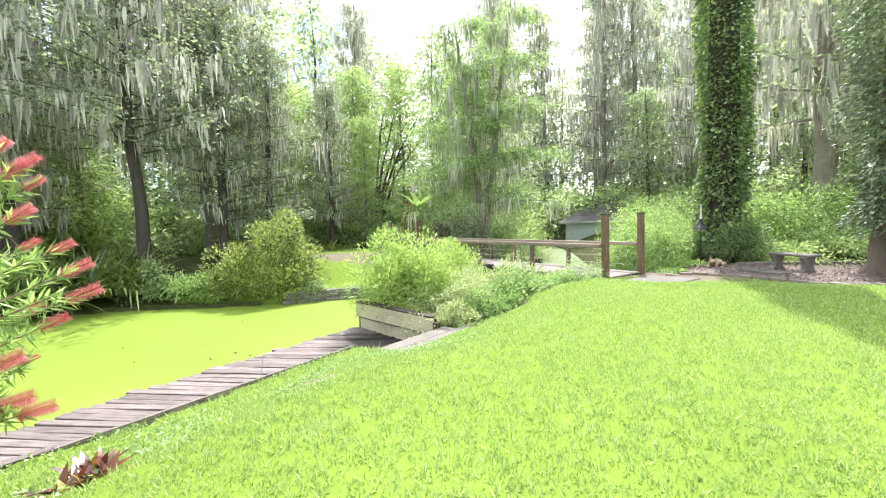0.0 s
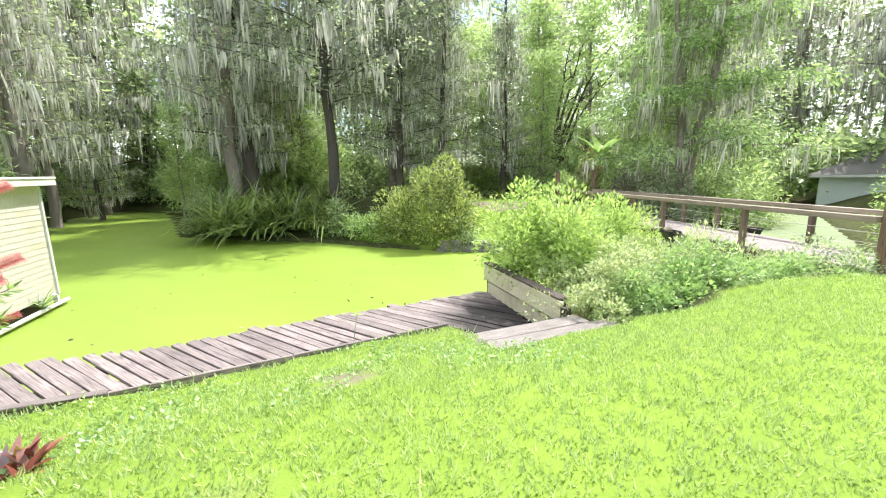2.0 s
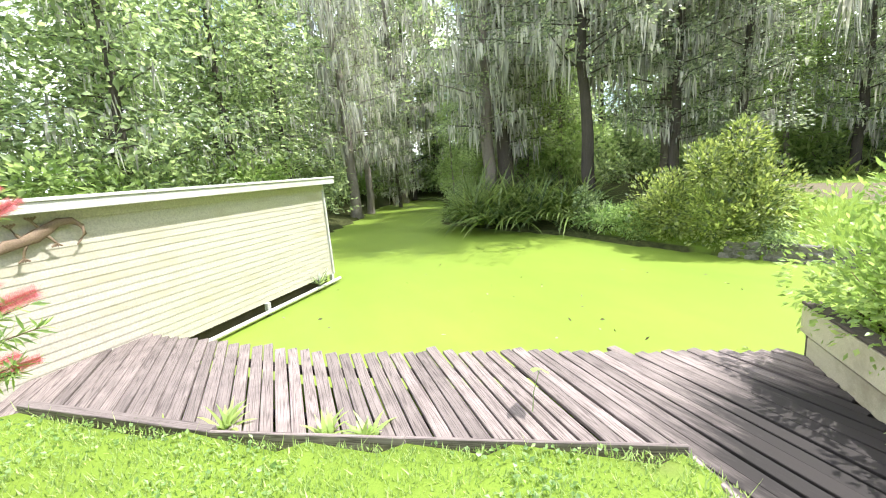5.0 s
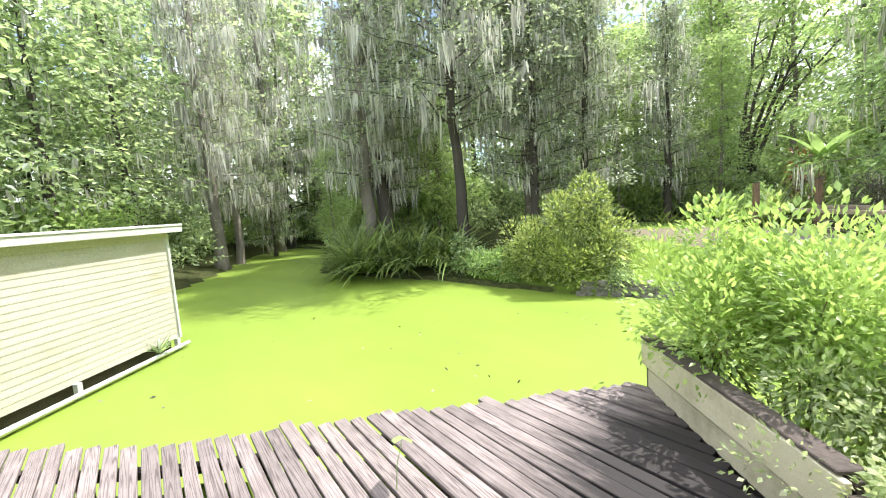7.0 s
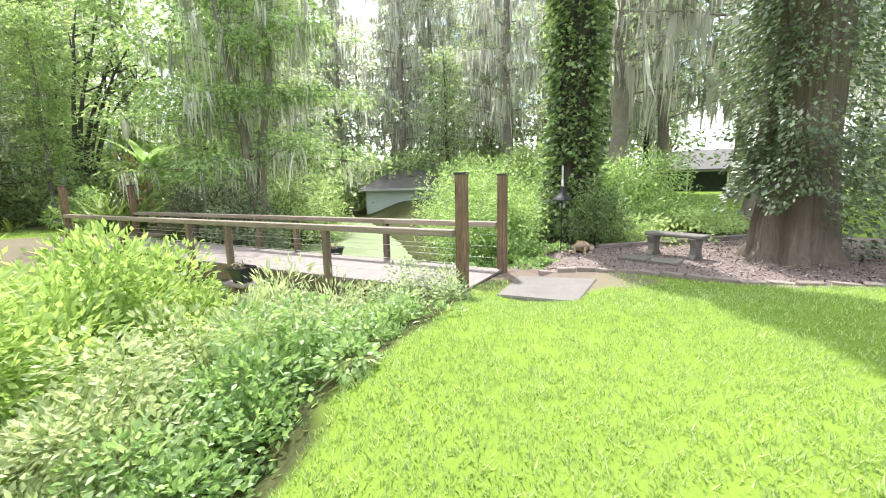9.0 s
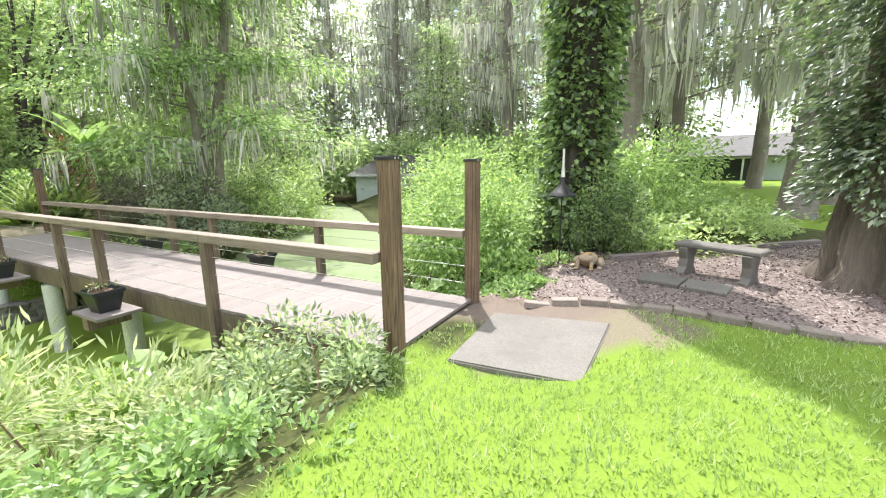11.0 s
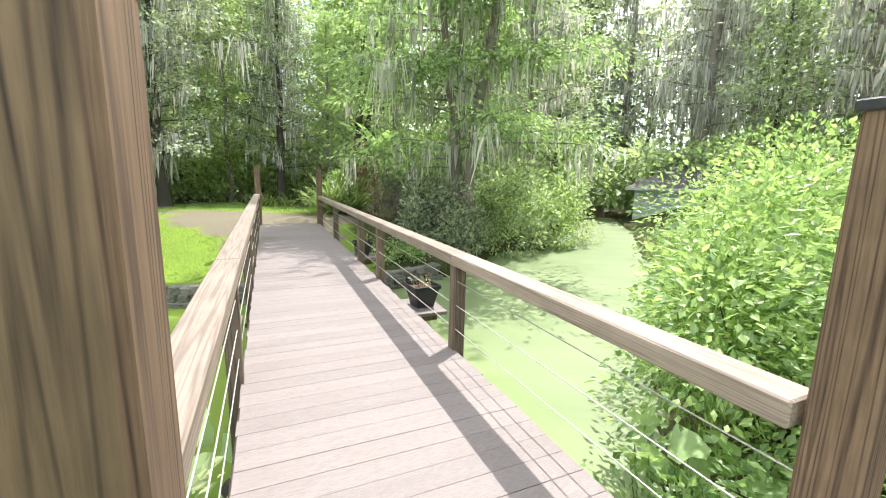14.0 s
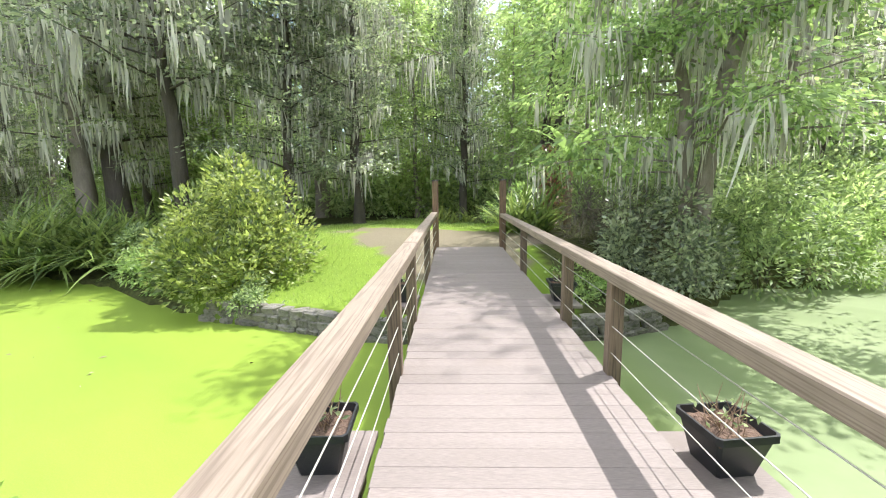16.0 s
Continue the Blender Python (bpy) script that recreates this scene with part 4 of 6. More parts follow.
def strap_clump(name, label, at, mat, seed, n, length, width, spread, droop=1.1, category="plant", group="", segs=5, up=1.0):
    r = np.random.default_rng(seed)
    a = r.uniform(0, 2 * math.pi, n)
    q = np.sqrt(r.random(n)) * spread
    base = np.stack([np.cos(a) * q, np.sin(a) * q, np.zeros(n)], 1)
    b = r.uniform(0, 2 * math.pi, n)
    d = np.stack([np.cos(b) * 0.6 + np.cos(a) * 0.4 * q / spread, np.sin(b) * 0.6 + np.sin(a) * 0.4 * q / spread, r.uniform(0.5, 1.4, n) * up], 1)
    root = thing(name, label, category, at, group)
    tufts = 8 if n > 300 else 1
    for k in range(tufts):
        pick = (a * tufts / (2 * math.pi)).astype(int) % tufts == k
        put("leaf_tuft", mesh_of("leaf_tuft", *strips(base[pick], d[pick], length, width, droop, segs, r), mat), root)
    return root


strap_clump("strap_leaf_clump", "big arching clump of dark strap-leaved plants", at_ground(-16.4, 14.6, 0.35), L_STRAP, 15, 1100, 2.7, 0.105, 2.0, 1.15)
strap_clump("strap_leaf_clump", "arching strap leaves behind the larger clump", at_ground(-14.2, 15.8), L_STRAP, 16, 520, 2.3, 0.09, 1.5, 1.15)
strap_clump("fern", "pale arching fern on the island bank", at_ground(-11.2, 15.4, 0.5), L_GREEN, 17, 120, 1.1, 0.10, 0.4, 1.3, "fern")
make_bush("low_shrub", "shrub with fine leaves at the strap clump's edge", at_ground(-19.0, 14.0, 0.2), L_MID, 18, 1.4, 1.1, 2.3, 3000, 0.12, 0.06, group="shore shrubs")

# far bank, to the right of the bridge's end
strap_clump("palm_clump", "dark fan of spiky cycad leaves", at_ground(-3.2, 23.2), L_STRAP, 19, 240, 1.9, 0.10, 0.7, 1.0)
make_bush("grey_brush", "leafless grey-brown twiggy bush", at_ground(-0.5, 22.6), L_GREYTWIG, 20, 1.5, 1.2, 2.4, 3200, 0.3, 0.018, stems=12)
make_bush("dark_shrub", "dense dark green shrub under the drooping tree", at_ground(0.8, 21.8), L_DARK, 22, 1.5, 1.3, 2.3, 3600, 0.15, 0.08, group="bank shrubs")
make_bush("dark_shrub", "dense dark green shrub over the channel", at_ground(2.9, 24.9, 0.1), L_MID, 23, 1.9, 1.5, 3.4, 6500, 0.16, 0.08, lumps=22, group="bank shrubs")
make_bush("dark_shrub", "bright-topped shrub leaning over the channel", at_ground(4.3, 27.0, 0.1), L_BRIGHT, 24, 1.6, 1.5, 3.0, 4000, 0.17, 0.08, lumps=18, group="bank shrubs")
make_bush("low_shrub", "green ground cover along the bank", at_ground(-0.2, 19.7, 0.5), L_VINE, 25, 1.2, 0.8, 0.6, 1800, 0.09, 0.05, group="shore shrubs")
make_bush("low_shrub", "dark ground cover along the bank", at_ground(1.4, 21.2, 0.3), L_DARK, 26, 1.1, 0.8, 0.9, 1600, 0.11, 0.06, group="shore shrubs")
make_bush("low_shrub", "pale shrub beside the far gate post", at_ground(-4.9, 25.4), L_VINE, 27, 1.2, 1.0, 1.5, 2200, 0.14, 0.08, group="shore shrubs")
make_bush("wispy_shrub", "wispy pale shrub growing out of the duckweed", at_ground(5.6, 28.5, -0.05), L_PALE, 28, 1.1, 1.0, 1.2, 900, 0.14, 0.03, stems=10)


def banana():
    root = thing("banana_plant", "tall banana plant with broad torn leaves", "plant", at_ground(-2.4, 24.6))
    r = random.Random(4)
    v, f = tube([(0, 0, -0.2), (0.05, 0, 1.6), (0.05, 0.05, 2.6)], [0.13, 0.11, 0.05], 9)
    put("stem", mesh_of("stem", [tuple(p) for p in v], f, M_TWIG, True), root)
    for i in range(7):
        a = i * 0.9 + r.uniform(-0.2, 0.2)
        d = np.array([[math.cos(a) * 0.55, math.sin(a) * 0.55, 1.0]])
        vv, ff = strips(np.array([[0.05, 0.05, 2.3]]), d, 1.6, 0.42, 1.1, 7, np.random.default_rng(i))
        put("leaf", mesh_of("leaf", vv, ff, L_GREEN, True), root)
    return root


banana()
make_bush("croton_shrub", "tall croton shrub with orange-tipped leaves", at_ground(-2.9, 24.3), L_CROTON, 30, 0.5, 0.5, 2.7, 500, 0.22, 0.07, hollow=0.4)
strap_clump("bromeliad", "yellow-green bromeliads with an orange flower", at_ground(-7.6, 25.2), L_BUSH, 31, 70, 0.9, 0.11, 0.9, 1.0)

# understorey behind the trees
under = [make_bush("thicket_bush", "dense forest undergrowth below the trees", at_ground(x, y), m, 33 + i, 2.6, 2.2, 3.6, 2200, 0.31, 0.16, group="undergrowth", lumps=22)
         for i, (x, y, m) in enumerate(((-21, 21.5, L_BRIGHT), (-14, 25.5, L_MID), (-9.0, 29.5, L_MID), (-30, 20.5, L_BRIGHT)))]
random.seed(5)
for x, y, k, s in ((-25, 20.5, 0, 1), (-28, 21.5, 1, 0.9), (-34, 22.5, 0, 1), (-38, 22, 1, 1), (-43, 21, 0, 1.2), (-44, 16, 1, 1.1), (-39, 12, 3, 0.9), (-36, 10.5, 1, 0.9), (-33, 8, 0, 0.8), (-30, 6.5, 3, 0.8), (-27, 5, 1, 0.9),
                   (-25, 2, 0, 1.0), (-22.5, -1, 3, 1.0), (-21, -5, 1, 1.0), (-18, 24.5, 2, 1), (-22, 25, 0, 1.1), (-26, 26, 1, 1.2), (-11.5, 27.5, 0, 0.9), (-6, 29.5, 1, 0.8), (-3.5, 31.5, 0, 1), (-0.5, 29.5, 2, 0.9),
                   (2.5, 30.5, 1, 0.9), (4.2, 33, 0, 1), (5, 37, 1, 1.1), (6, 42, 0, 1.1), (7, 50, 1, 1.2), (6, 58, 0, 1.3), (10, 63, 1, 1.3), (15, 64, 0, 1.3), (20, 60, 1, 1.3), (19, 52, 0, 1.2), (17, 34, 2, 1), (20, 38, 1, 1.1),
                   (21, 26, 2, 1), (19.5, 30, 0, 1), (25, 33, 1, 1.1), (31, 33, 0, 1.1), (-16.5, 30, 1, 1.2), (-32, 28, 0, 1.3), (26, 12, 1, 1), (30, 8, 0, 1.1), (-47, 5, 0, 1.3), (-41, 8, 1, 1.2), (-10, 36, 1, 1.3), (-2, 38, 0, 1.3), (-20, 32, 0, 1.3), (14.5, 50, 1, 1.6), (19, 47, 0, 1.6), (23, 42, 2, 1.6), (-19, -2, 0, 1.1), (-21.5, 1, 1, 1.1), (-24, 4.5, 0, 1.0), (-28.5, 8, 1, 1.0), (-17.5, -6, 3, 1.0), (9, 58, 0, 1.5)):
    copy_at(under[k], x, y, random.uniform(0, 360), s)

# bed between the planter and the bridge
make_bush("leafy_shrub", "tall sunlit yellow-green shrub with bare lower stems", at_ground(-1.0, 9.2, 0.2), L_SHRUB, 45, 1.3, 1.15, 2.75, 14000, 0.09, 0.042, group="bed shrubs", stems=12, ground=0.45, lumps=20, up=0.25, stem_mat=M_TWIG)
make_bush("leafy_shrub", "tall sunlit shrub leaning over the pond beside the bridge", at_ground(-0.2, 10.4, 0.0), L_SHRUB, 46, 1.2, 1.1, 2.65, 11000, 0.095, 0.044, group="bed shrubs", stems=12, ground=0.35, lumps=18, up=0.25, stem_mat=M_TWIG)
make_bush("pale_shrub", "low pale green spreading shrub in the bed", at_ground(0.0, 8.0, 0.85), L_PALE, 47, 1.0, 0.9, 1.0, 6500, 0.06, 0.03, group="bed shrubs", lumps=22, stem_mat=M_TWIG)
make_bush("pale_shrub", "low green shrub along the lawn edge", at_ground(1.15, 8.25, 1.0), L_GREEN, 48, 0.9, 0.7, 0.9, 5200, 0.07, 0.04, group="bed shrubs", lumps=20, stem_mat=M_TWIG)
make_bush("pale_shrub", "thin pale stems with narrow leaves in the bed", at_ground(1.5, 9.5, 0.7), L_PALE, 49, 0.8, 0.7, 1.35, 3000, 0.11, 0.022, group="bed shrubs", lumps=16, up=0.4, stem_mat=M_TWIG)
make_bush("pale_shrub", "fine-leaved green shrub beside the gate post", at_ground(2.75, 9.3, 1.2), L_MID, 50, 0.6, 0.55, 0.75, 3800, 0.06, 0.025, group="bed shrubs", lumps=18, stem_mat=M_TWIG)
make_bush("pale_shrub", "weedy green growth in front of the gate post", at_ground(2.1, 8.75, 1.2), L_GREEN, 51, 0.75, 0.5, 0.6, 3200, 0.06, 0.035, group="bed shrubs", lumps=18, stem_mat=M_TWIG)
make_bush("pale_shrub", "weedy growth under the bridge rail", at_ground(2.3, 10.2, 0.75), L_PALE, 52, 0.9, 0.7, 0.8, 3400, 0.07, 0.04, group="bed shrubs", lumps=18, stem_mat=M_TWIG)

make_bush("pale_shrub", "low weedy growth along the lawn edge", at_ground(0.55, 7.45, 0.95), L_GREEN, 66, 0.7, 0.45, 0.65, 3600, 0.06, 0.035, group="bed shrubs", lumps=20, stem_mat=M_TWIG)
make_bush("pale_shrub", "low pale weeds beside the timber step", at_ground(-0.05, 7.15, 0.9), L_PALE, 67, 0.5, 0.4, 0.7, 2600, 0.055, 0.03, group="bed shrubs", lumps=16, stem_mat=M_TWIG)
make_bush("pale_shrub", "tangled green weeds in the bed", at_ground(1.75, 8.5, 1.1), L_GREEN, 68, 0.6, 0.5, 0.65, 3000, 0.06, 0.035, group="bed shrubs", lumps=18, stem_mat=M_TWIG)
make_bush("pale_shrub", "tall pale weeds in the middle of the bed", at_ground(0.6, 9.1, 0.6), L_PALE, 69, 0.9, 0.7, 1.25, 4600, 0.075, 0.035, group="bed shrubs", lumps=20, up=0.2, stem_mat=M_TWIG)

make_bush("pale_shrub", "bright weeds on the bank beside the bridge", at_ground(1.25, 10.85, 0.2), L_SHRUB, 81, 0.9, 0.7, 0.95, 4200, 0.07, 0.035, group="bed shrubs", lumps=22, stem_mat=M_TWIG)


def big_leaf_patch(name, label, at, mat, seed, n, spread, size, height_):
    """Broad round leaves on single stalks."""
    root = thing(name, label, "plant", at)
    r = random.Random(seed)
    bm = bmesh.new()
    ring = [(0.0, -0.12), (0.3, -0.3), (0.5, 0.05), (0.38, 0.5), (0, 0.85), (-0.38, 0.5), (-0.5, 0.05), (-0.3, -0.3)]
    c = bm.verts.new((0, 0.15, -0.05))
    vs = [bm.verts.new((x, y, 0.09 * math.sin(i * 2.1) - 0.12 * abs(x))) for i, (x, y) in enumerate(ring)]
    for i in range(8):
        bm.faces.new((c, vs[i], vs[(i + 1) % 8]))
    for f in bm.faces:
        f.smooth = True
    me = bpy.data.meshes.new("leaf")
    bm.to_mesh(me)
    bm.free()
    me.materials.append(mat)
    for i in range(n):
        a, q = r.uniform(0, 6.28), spread * math.sqrt(r.random())
        x, y, h = math.cos(a) * q, math.sin(a) * q, height_ * r.uniform(0.5, 1.1)
        s = size * r.uniform(0.6, 1.25)
        put("leaf", me, root, "", pose(x, y, h, r.uniform(-35, 35), r.uniform(-30, 30), r.uniform(0, 360)) @ Matrix.Scale(s, 4))
        v, f = tube([(x * 0.8, y * 0.8, -0.3), (x * 0.95, y * 0.95, h * 0.5), (x, y, h - 0.01)], [0.006, 0.006, 0.004], 4)
        put("stalk", mesh_of("stalk", [tuple(p) for p in v], f, mat), root)
    return root


big_leaf_patch("broad_leaf_plant", "broad squash-like leaves growing beside the bridge", at_ground(1.7, 11.3, 0.15), L_GREEN, 53, 46, 0.95, 0.27, 0.75)
big_leaf_patch("broad_leaf_plant", "broad leaves growing under the bridge rail", at_ground(5.1, 11.9, 0.6), L_GREEN, 54, 26, 0.6, 0.2, 0.6)

# right bank
make_bush("bramble_mound", "tall bright green mound of climbing vines", at_ground(7.3, 15.1), L_VINE, 55, 1.95, 2.9, 3.1, 32000, 0.09, 0.045, lumps=60, droop=0.3, group="vine mounds")
make_bush("bramble_mound", "vines tumbling down beside the bridge", at_ground(5.7, 12.8, 0.9), L_VINE, 56, 1.1, 1.3, 2.0, 14000, 0.08, 0.042, lumps=34, droop=0.3, group="vine mounds")
make_bush("bramble_mound", "vine thicket beyond the bench", at_ground(11.0, 13.9), L_VINE, 57, 2.4, 1.9, 2.5, 19000, 0.11, 0.05, lumps=40, droop=0.3, group="vine mounds")
make_bush("bramble_mound", "vine thicket along the channel", at_ground(9.7, 20.0, 0.4), L_VINE, 58, 1.5, 3.0, 1.1, 6500, 0.17, 0.06, lumps=30, droop=0.4, group="vine mounds")
make_bush("bramble_mound", "sunny vines spreading across the bank", at_ground(10.4, 12.2), L_BRIGHT, 59, 2.7, 1.3, 0.75, 11000, 0.09, 0.06, lumps=40, group="vine mounds")
make_bush("bramble_mound", "vine thicket on the bank below the far house", at_ground(13.6, 27.5, 0.4), L_BRIGHT, 60, 2.0, 3.0, 1.2, 5000, 0.2, 0.08, lumps=26, group="vine mounds")
make_bush("ground_cover", "leafy green ground cover beside the gate post", at_ground(5.55, 11.3), L_GREEN, 61, 1.15, 0.75, 0.34, 6000, 0.065, 0.045, lumps=22)
make_bush("ground_cover", "leafy weeds creeping over the mulch edge", at_ground(5.6, 10.75), L_GREEN, 82, 0.65, 0.4, 0.24, 3000, 0.06, 0.04, lumps=20)
make_bush("ground_cover", "leafy weeds below the vine mound", at_ground(6.3, 11.55), L_VINE, 83, 0.7, 0.45, 0.4, 3000, 0.07, 0.04, lumps=20)
make_bush("dark_shrub", "dark green shrub at the ivy-clad trunk's foot", at_ground(7.9, 11.75), L_CLIMB, 62, 0.9, 0.65, 1.3, 7500, 0.075, 0.032, lumps=26, group="bank shrubs")


def clad_tree(name, label, at, bark, mat, seed, h, r0, shell, n, leaf, leaf_w, flare, z0, lumpy=0.3, lopsided=0.0, spill=0.0):
    """A big trunk with climbing leaves wrapped round it."""
    r = np.random.default_rng(seed)
    root = thing(name, label, "tree", at)
    zs = [-0.4, 0, 0.25, 0.6, 1.1, 2, 4, 7, 10, h]
    rs = [flare * 1.1, flare, flare * 0.8, (flare + r0) / 2.1, r0 * 1.08, r0, r0 * 0.95, r0 * 0.85, r0 * 0.7, r0 * 0.5]
    sides = 72
    verts, faces = [], []
    for i, (z, q) in enumerate(zip(zs, rs)):
        for k in range(sides):
            a = 2 * math.pi * k / sides
            rib = 1 + 0.2 * math.sin(a * 7 + 0.6) * max(0.25, 1 - z / 2.5) + 0.06 * math.sin(a * 15 + z) + 0.045 * math.sin(a * 29 + 1.7 * z)
            verts.append((math.cos(a) * q * rib, math.sin(a) * q * rib, z))
    for i in range(len(zs) - 1):
        faces += [(i * sides + k, i * sides + (k + 1) % sides, (i + 1) * sides + (k + 1) % sides, (i + 1) * sides + k) for k in range(sides)]
    put("trunk", mesh_of("trunk", verts, faces, bark, True), root)
    z = z0 + (h - z0) * r.random(n) ** 1.25
    a = r.uniform(0, 2 * math.pi, n)
    wob = np.array([noise.noise(Vector((math.cos(p) * 1.6, math.sin(p) * 1.6, q * 0.8 + seed))) for p, q in zip(a, z)])
    z = z - np.where(z < z0 + 1.6, 1.5 * np.clip(wob + 0.12, 0, 0.6), 0)
    side = 1 + lopsided * np.cos(a + 0.6)
    rad = r0 * 0.9 + (shell * side * (0.55 + lumpy * 2 * (wob + 0.3))) * r.random(n) ** 0.6
    low = spill * np.clip(np.cos(a + 0.6), 0, 1) * r.random(n)
    z = np.where((r.random(n) < 0.45) & (low > 0.2), z * (1 - low), z)
    pts = np.stack([np.cos(a) * rad, np.sin(a) * rad, np.maximum(z, 0.1)], 1)
    d = np.stack([np.cos(a), np.sin(a), np.full(n, -0.25)], 1)
    put("climbing_leaves", mesh_of("climbing_leaves", *leaves(pts, leaf, leaf_w, 0.3, 0, d, r), mat), root)
    return root


clad_tree("ivy_clad_trunk", "tall straight trunk wrapped in green ivy", at_ground(7.85, 12.4), M_BARK_DARK, L_CLIMB, 63, 16, 0.4, 0.38, 19000, 0.13, 0.095, 0.5, 0.2, 0.4)
clad_tree("old_cypress", "massive flared cypress trunk overgrown with dark glossy leaves", at_ground(9.2, 8.65), M_BARK_BROWN, L_IVY, 64, 13, 0.44, 1.25, 34000, 0.095, 0.055, 0.68, 1.15, 0.45, 0.4, 1.0)
copy_tree = copy_at(cypress[1], 16.7, 12.8, 40, 1.0)
copy_tree.scale = (1.2, 1.2, 0.95)


def bare_tree():
    root = thing("arching_tree", "dark slender tree with bare arching stems", "tree", at_ground(-6.3, 31.0))
    r = random.Random(8)
    for i in range(5):
        a = r.uniform(-0.5, 0.9)
        lean = 0.12 + 0.1 * i
        pts = [Vector((0.1 * i + math.cos(a) * lean * k * k * 0.13, math.sin(a) * lean * k * k * 0.1, 1.25 * k - 0.035 * lean * k * k)) + Vector((r.uniform(-.07, .07), r.uniform(-.07, .07), 0)) for k in range(9)]
        v, f = tube(pts, [0.15 * (1 - k / 10) for k in range(9)], 8, 0.15, i)
        put("trunk", mesh_of("trunk", [tuple(p) for p in v], f, M_BARK_DARK, True), root)
        for j in range(7):
            k = r.randint(3, 7)
            tip = pts[k] + Vector((r.uniform(-0.6, 1.6), r.uniform(-1, 1), r.uniform(0.4, 1.5)))
            v, f = tube([pts[k], pts[k].lerp(tip, 0.5) + Vector((0, 0, 0.15)), tip], [0.045, 0.03, 0.01], 5)
            put("branch", mesh_of("branch", [tuple(p) for p in v], f, M_BARK_DARK, True), root)
    return root


bare_tree()


# ---- bottlebrush and croton beside the first steps ----
def bottlebrush():
    root = thing("bottlebrush_shrub", "bottlebrush shrub with soft red flower spikes", "shrub", at_ground(-3.0, 1.55))
    r = random.Random(12)
    wood, pts, dirs = [tube([(0, 0, -0.2), (0.05, 0.02, 0.7), (0.1, 0.05, 1.4)], [0.05, 0.04, 0.025], 8)], [], []
    brush = bmesh.new()
    for k in range(420):
        z = k / 420
        a = k * 2.4
        d = Vector((math.cos(a), math.sin(a), 0.35)).normalized()
        p = Vector((math.cos(a) * 0.004, math.sin(a) * 0.004, z * 0.11))
        s = d.orthogonal().normalized() * 0.0011
        brush.faces.new([brush.verts.new(q) for q in (p - s, p + s, p + d * 0.03)])
    bme = bpy.data.meshes.new("flower_spike")
    brush.to_mesh(bme)
    brush.free()
    bme.materials.append(L_RED)
    for i in range(210):
        a = r.uniform(0, 6.28)
        h = r.uniform(0.3, 2.2)
        reach = (0.5 + 0.5 * math.sin(min(h, 2.2) / 2.3 * 3.0)) * r.uniform(0.5, 1.12)
        tip = Vector((math.cos(a) * reach, math.sin(a) * reach, h))
        b = Vector((0.08, 0.03, max(0.1, h * 0.55)))
        mid = b.lerp(tip, 0.6) + Vector((0, 0, 0.06))
        wood.append(tube([b, mid, tip], [0.012, 0.008, 0.003], 5))
        d = (tip - mid).normalized()
        for j in range(60):
            t = r.uniform(0.3, 1.05)
            p = mid.lerp(tip, t)
            pts.append(tuple(p))
            o = Vector((r.gauss(0, 1), r.gauss(0, 1), r.gauss(0, 1)))
            dirs.append(tuple(d * 0.7 + o * 0.55))
        if i % 3 != 2:
            q = d.to_track_quat("Z", "Y").to_matrix().to_4x4()
            put("flower_spike", bme, root, "red bottlebrush flower", Matrix.Translation(tip - d * 0.02) @ q @ Matrix.Scale(r.uniform(1.0, 1.6), 4))
    put("stem", mesh_of("stem", *join(wood), M_TWIG, True), root)
    put("foliage", mesh_of("foliage", *leaves(np.array(pts), 0.1, 0.016, 0, 0, np.array(dirs), np.random.default_rng(3)), L_VINE), root)
    return root


bottlebrush()
strap_clump("croton_plant", "small croton with dark red and yellow leaves", at_ground(-2.32, 2.27), L_CROTON, 70, 60, 0.17, 0.06, 0.12, 0.7)
for x, y, s in ((-4.35, 3.15, 1), (-3.7, 4.0, 0.8), (-3.45, 4.3, 0.9), (-4.6, 2.6, 0.7)):
    strap_clump("small_fern", "little yellow-green fern growing between boards", at_ground(x, y, BOARDWALK_Z), L_SHRUB, int(70 + s * 20 + x), 22, 0.28 * s, 0.05, 0.06, 0.9, "fern", "boardwalk ferns")
strap_clump("small_fern", "little fern on the boathouse's lower edge", at_ground(-11.0, 5.05, 0.2), L_MID, 99, 26, 0.4, 0.05, 0.06, 0.8, "fern")


def sprout():
    root = thing("taro_sprout", "single pale taro leaf on a thin stalk", "plant", pose(-3.0, 5.75, BOARDWALK_Z))
    v, f = tube([(0, 0, -0.05), (0.01, 0.02, 0.2), (0.03, 0.08, 0.42)], [0.005, 0.004, 0.003], 6)
    put("stalk", mesh_of("stalk", [tuple(p) for p in v], f, L_GREEN, True), root)
    bm = bmesh.new()
    ring = [(0, -0.02), (0.07, -0.09), (0.085, 0.0), (0.06, 0.1), (0, 0.2), (-0.06, 0.1), (-0.085, 0.0), (-0.07, -0.09)]
    c = bm.verts.new((0, 0.03, 0.0))
    vs = [bm.verts.new((x, y, -0.25 * abs(x) - 0.3 * max(y, 0) ** 1.2)) for x, y in ring]
    for i in range(8):
        bm.faces.new((c, vs[i], vs[(i + 1) % 8]))
    part("leaf", bm, L_GREEN, root, "pale green heart-shaped leaf", pose(0.03, 0.08, 0.42, -12, 10, 60), True)
    return root


sprout()


